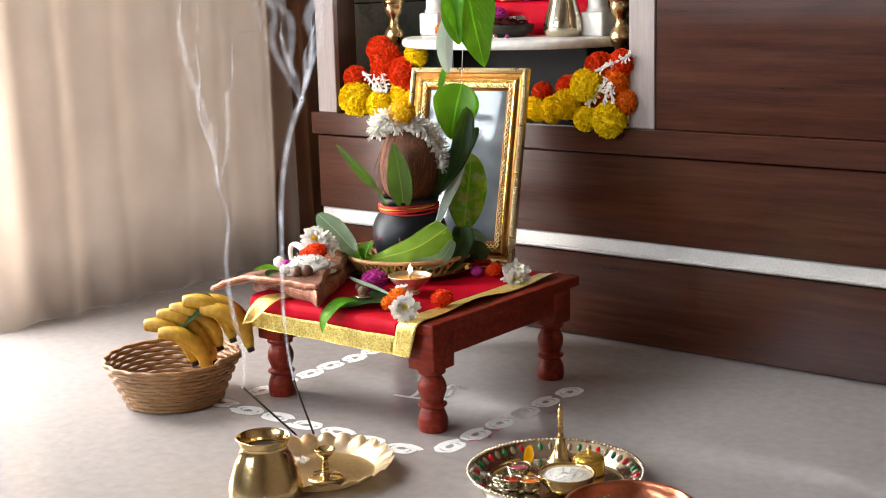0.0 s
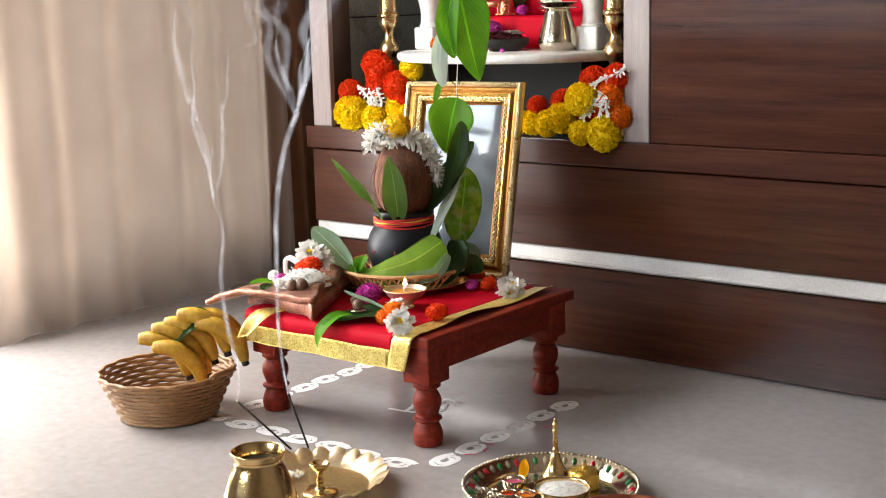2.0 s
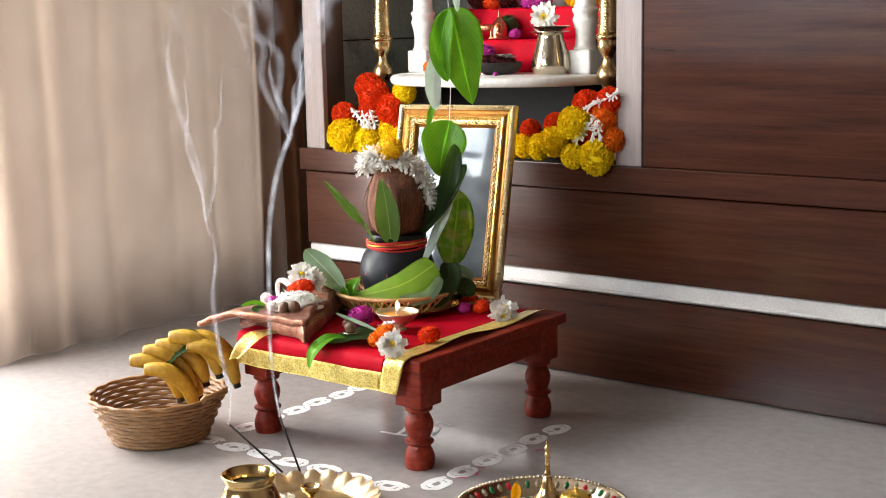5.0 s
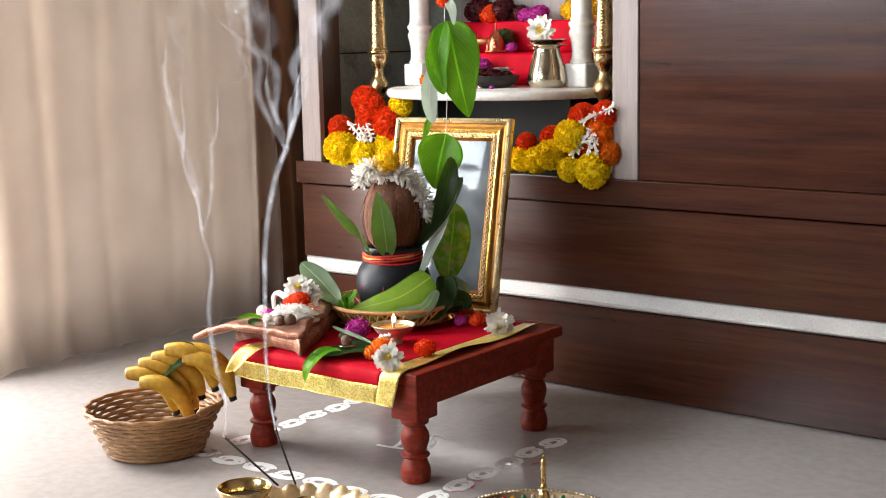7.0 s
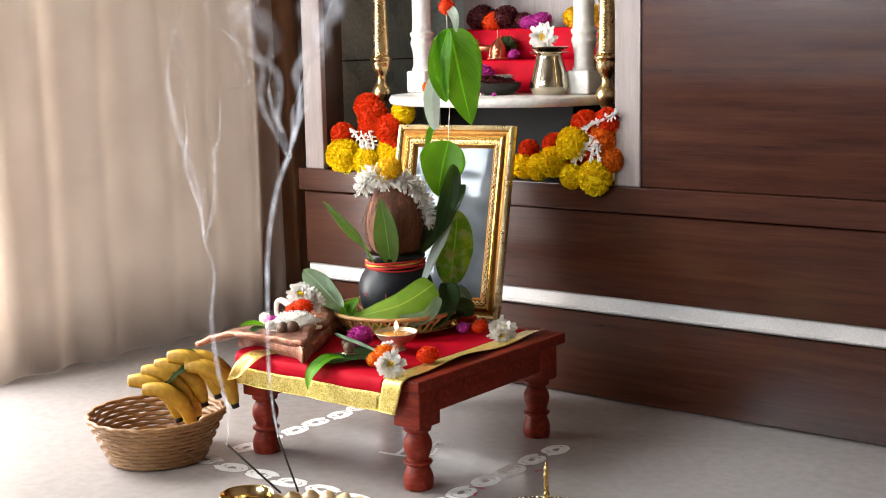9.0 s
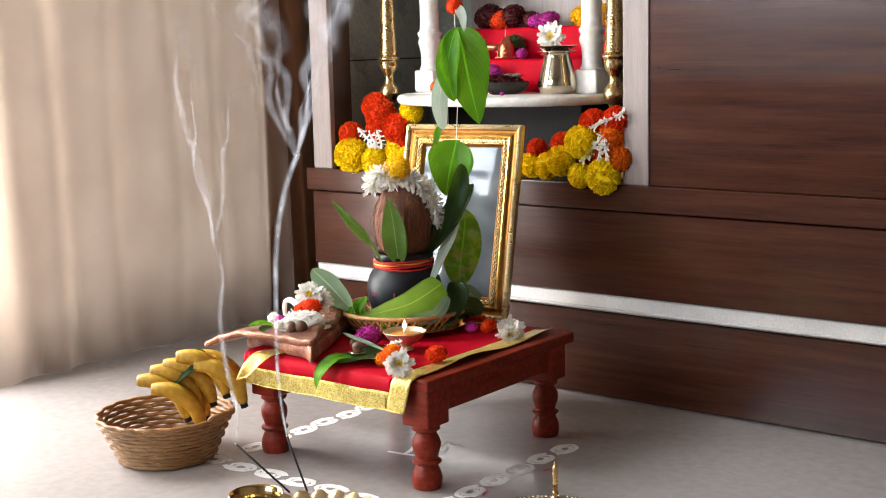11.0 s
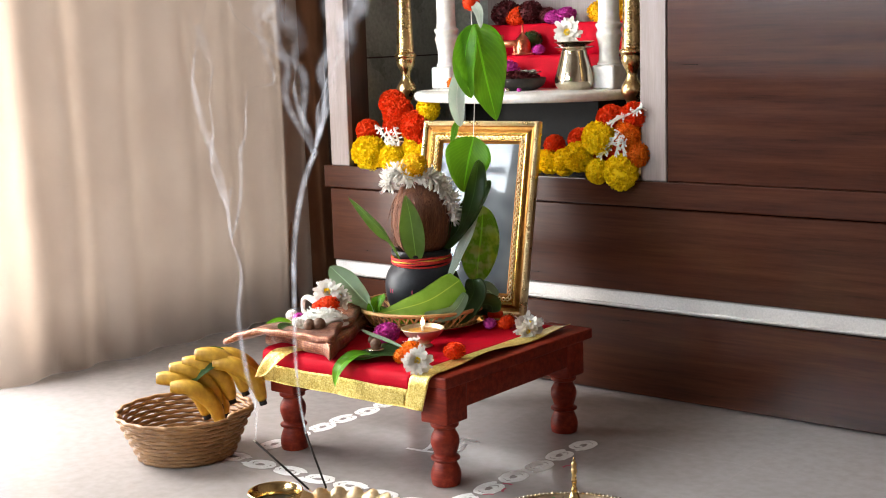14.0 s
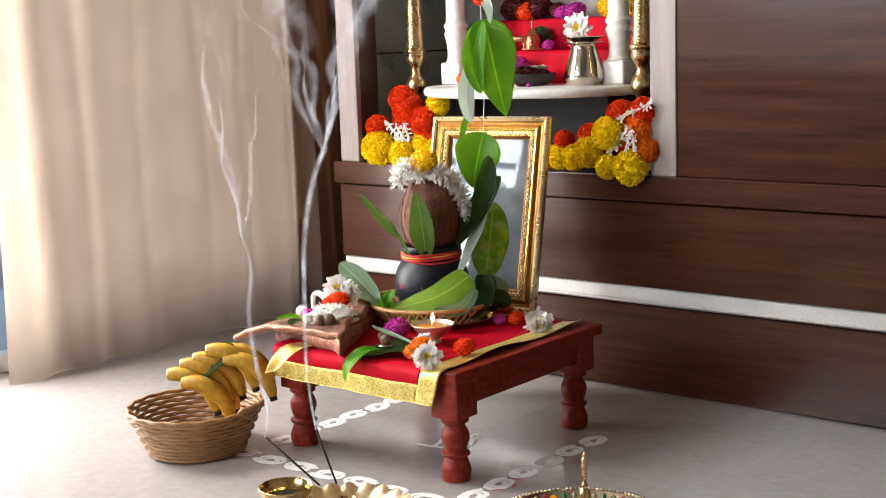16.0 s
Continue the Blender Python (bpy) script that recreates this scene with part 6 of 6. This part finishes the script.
part("handle", tube(curve_pts([(0.145, 0, 0.105), (0.155, 0.0, 0.112), (0.150, 0.06, 0.112), (0.14, 0.05, 0.105)], 6), 0.006, 7), M_CANE, fb)
M_BANANA = mat_mottled("ripe_banana_skin", (0.42, 0.20, 0.015), (0.64, 0.38, 0.035), 22, 0.45, 0, 0.1, 90)
for k, (dx, dy, dz) in enumerate(((0.0, 0, 0), (-0.022, 0.018, 0.014), (-0.035, -0.018, 0.02), (-0.065, -0.03, 0.0), (-0.085, -0.05, -0.012), (-0.10, -0.075, -0.03), (-0.06, -0.07, -0.045), (-0.10, -0.02, -0.04))):
    bn = thing("banana", "ripe yellow banana in the wicker basket", "banana", pose(-0.308 + dx, -0.281 + dy, dz), "bananas")
    sp = curve_pts([(-0.035, -0.04, 0.205), (0.0, -0.01, 0.20), (0.030, 0.018, 0.165), (0.040, 0.030, 0.118)], 6)
    part("skin", tube(sp, lambda u: 0.019 * (math.sin(math.pi * (0.12 + 0.80 * u)) ** 0.5), 7), M_BANANA, bn)
    part("tip", tube([sp[-1], sp[-1] + Vector((0.002, 0.002, -0.010))], 0.0085, 7), M_INCENSE, bn, "black tip")
leaf_thing("mango_leaf", "green leaf standing in the fruit basket", [(-0.40, -0.36, 0.15), (-0.375, -0.335, 0.19), (-0.345, -0.31, 0.215), (-0.315, -0.29, 0.205)], 0.06, (0.3, -0.6, 0.7), M_LEAF_DARK, cup=0.3, wave=0.04, seed=71)


# ---- incense smoke ----
def mat_smoke():
    m = bpy.data.materials.new("incense_smoke")
    m.use_nodes = True
    nt = m.node_tree
    nt.nodes.remove(nt.nodes["Principled BSDF"])
    tr, tl, df, a1, mx = (nt.nodes.new(n) for n in ("ShaderNodeBsdfTransparent", "ShaderNodeBsdfTranslucent", "ShaderNodeBsdfDiffuse", "ShaderNodeMixShader", "ShaderNodeMixShader"))
    for s in (tl, df):
        s.inputs[0].default_value = (0.86, 0.90, 1.0, 1)
    tc, sp = nt.nodes.new("ShaderNodeTexCoord"), nt.nodes.new("ShaderNodeSeparateXYZ")
    nt.links.new(tc.outputs["UV"], sp.inputs[0])

    def op(kind, a, b):
        n = nt.nodes.new("ShaderNodeMath")
        n.operation = kind
        for i, v in enumerate((a, b)):
            if isinstance(v, (int, float)):
                n.inputs[i].default_value = v
            else:
                nt.links.new(v, n.inputs[i])
        return n.outputs[0]
    edge = op('MULTIPLY', op('MULTIPLY', sp.outputs[0], op('SUBTRACT', 1.0, sp.outputs[0])), 4.0)
    fade = op('SUBTRACT', 1.0, op('MULTIPLY', sp.outputs[1], 0.75))
    nz = noise_node(nt, 30, 4)
    dens = op('MULTIPLY', op('MULTIPLY', op('POWER', edge, 2.0), fade), op('MULTIPLY', op('POWER', nz.outputs[0], 1.6), 0.95))
    a1.inputs[0].default_value = 0.5
    nt.links.new(df.outputs[0], a1.inputs[1])
    nt.links.new(tl.outputs[0], a1.inputs[2])
    nt.links.new(dens, mx.inputs[0])
    nt.links.new(tr.outputs[0], mx.inputs[1])
    nt.links.new(a1.outputs[0], mx.inputs[2])
    nt.links.new(mx.outputs[0], nt.nodes["Material Output"].inputs[0])
    return m


M_SMOKE = mat_smoke()


def wisp(bm, base, path, width, twist=0.0, v0=0.0, v1=1.0):
    """A sheet of smoke along path points (across, up, towards); width is a function of 0..1."""
    uvl = bm.loops.layers.uv.verify()
    P = curve_pts([Vector(base) + SR * a + TV * c + Vector((0, 0, b)) for a, b, c in path], 10)
    n = len(P)
    rows = []
    for i, p in enumerate(P):
        u = i / (n - 1)
        d = (P[min(i + 1, n - 1)] - P[max(i - 1, 0)]).normalized()
        s = d.cross(TV).normalized()
        s = (s * math.cos(twist * u) + d.cross(s) * math.sin(twist * u)).normalized()
        w = width(u)
        rows.append([(bm.verts.new(p + s * w * k), ((k + 1) / 2, v0 + (v1 - v0) * u)) for k in (-1, -0.5, 0, 0.5, 1)])
    for a, b in zip(rows, rows[1:]):
        for k in range(4):
            q = (a[k], a[k + 1], b[k + 1], b[k])
            f = bm.faces.new([x[0] for x in q])
            for lp, x in zip(f.loops, q):
                lp[uvl].uv = x[1]


bm = bmesh.new()
T1 = (0.016, -0.404, 0.131)
wisp(bm, T1, [(0, 0, 0), (-0.008, 0.06, 0), (-0.013, 0.15, 0), (-0.010, 0.27, 0), (-0.006, 0.36, 0), (0.004, 0.43, 0.0), (0.022, 0.50, 0.01), (0.045, 0.555, 0.0)], lambda u: 0.0032 + 0.009 * u, 1.0, 0.0, 0.45)


def curls(bm, base, start, height, spread, n, seed, v0):
    """Faint ribbons that rise from start, drift apart and roll over."""
    rng = random.Random(seed)
    for k in range(n):
        a, b = start
        x, z, path = a, b, []
        sw = rng.uniform(0.6, 1.4) * (1 if rng.random() < 0.6 else -1)
        for q in range(9):
            u = q / 8
            path.append((x + spread * u * sw * 0.5 + 0.035 * u * math.sin(u * rng.uniform(7, 10) + k), z + height * u * rng.uniform(0.85, 1.0), 0.03 * u * math.cos(5 * u + k)))
        wmax = rng.uniform(0.010, 0.034)
        wisp(bm, base, path, lambda u: 0.003 + wmax * u, rng.uniform(1.5, 4.5), v0 + rng.uniform(0, 0.2), 1.0)


curls(bm, T1, (0.040, 0.545), 0.34, 0.18, 10, 3, 0.60)
smoke = tagged(link_mesh("incense_smoke", bm, M_SMOKE), "thin bluish white incense smoke rising in curls", "smoke", kind="stuff")
bm = bmesh.new()
T2 = (-0.051, -0.476, 0.122)
wisp(bm, T2, [(0, 0, 0), (0.004, 0.07, 0), (-0.012, 0.15, 0), (-0.020, 0.25, 0), (-0.010, 0.34, 0), (-0.03, 0.42, 0), (-0.02, 0.50, 0)], lambda u: 0.003 + 0.014 * u, 2.0, 0.45, 0.95)
curls(bm, T2, (-0.025, 0.40), 0.45, 0.14, 3, 8, 0.72)
smoke2 = tagged(link_mesh("incense_smoke", bm, M_SMOKE), "faint white incense smoke drifting before the curtain", "smoke", kind="stuff")
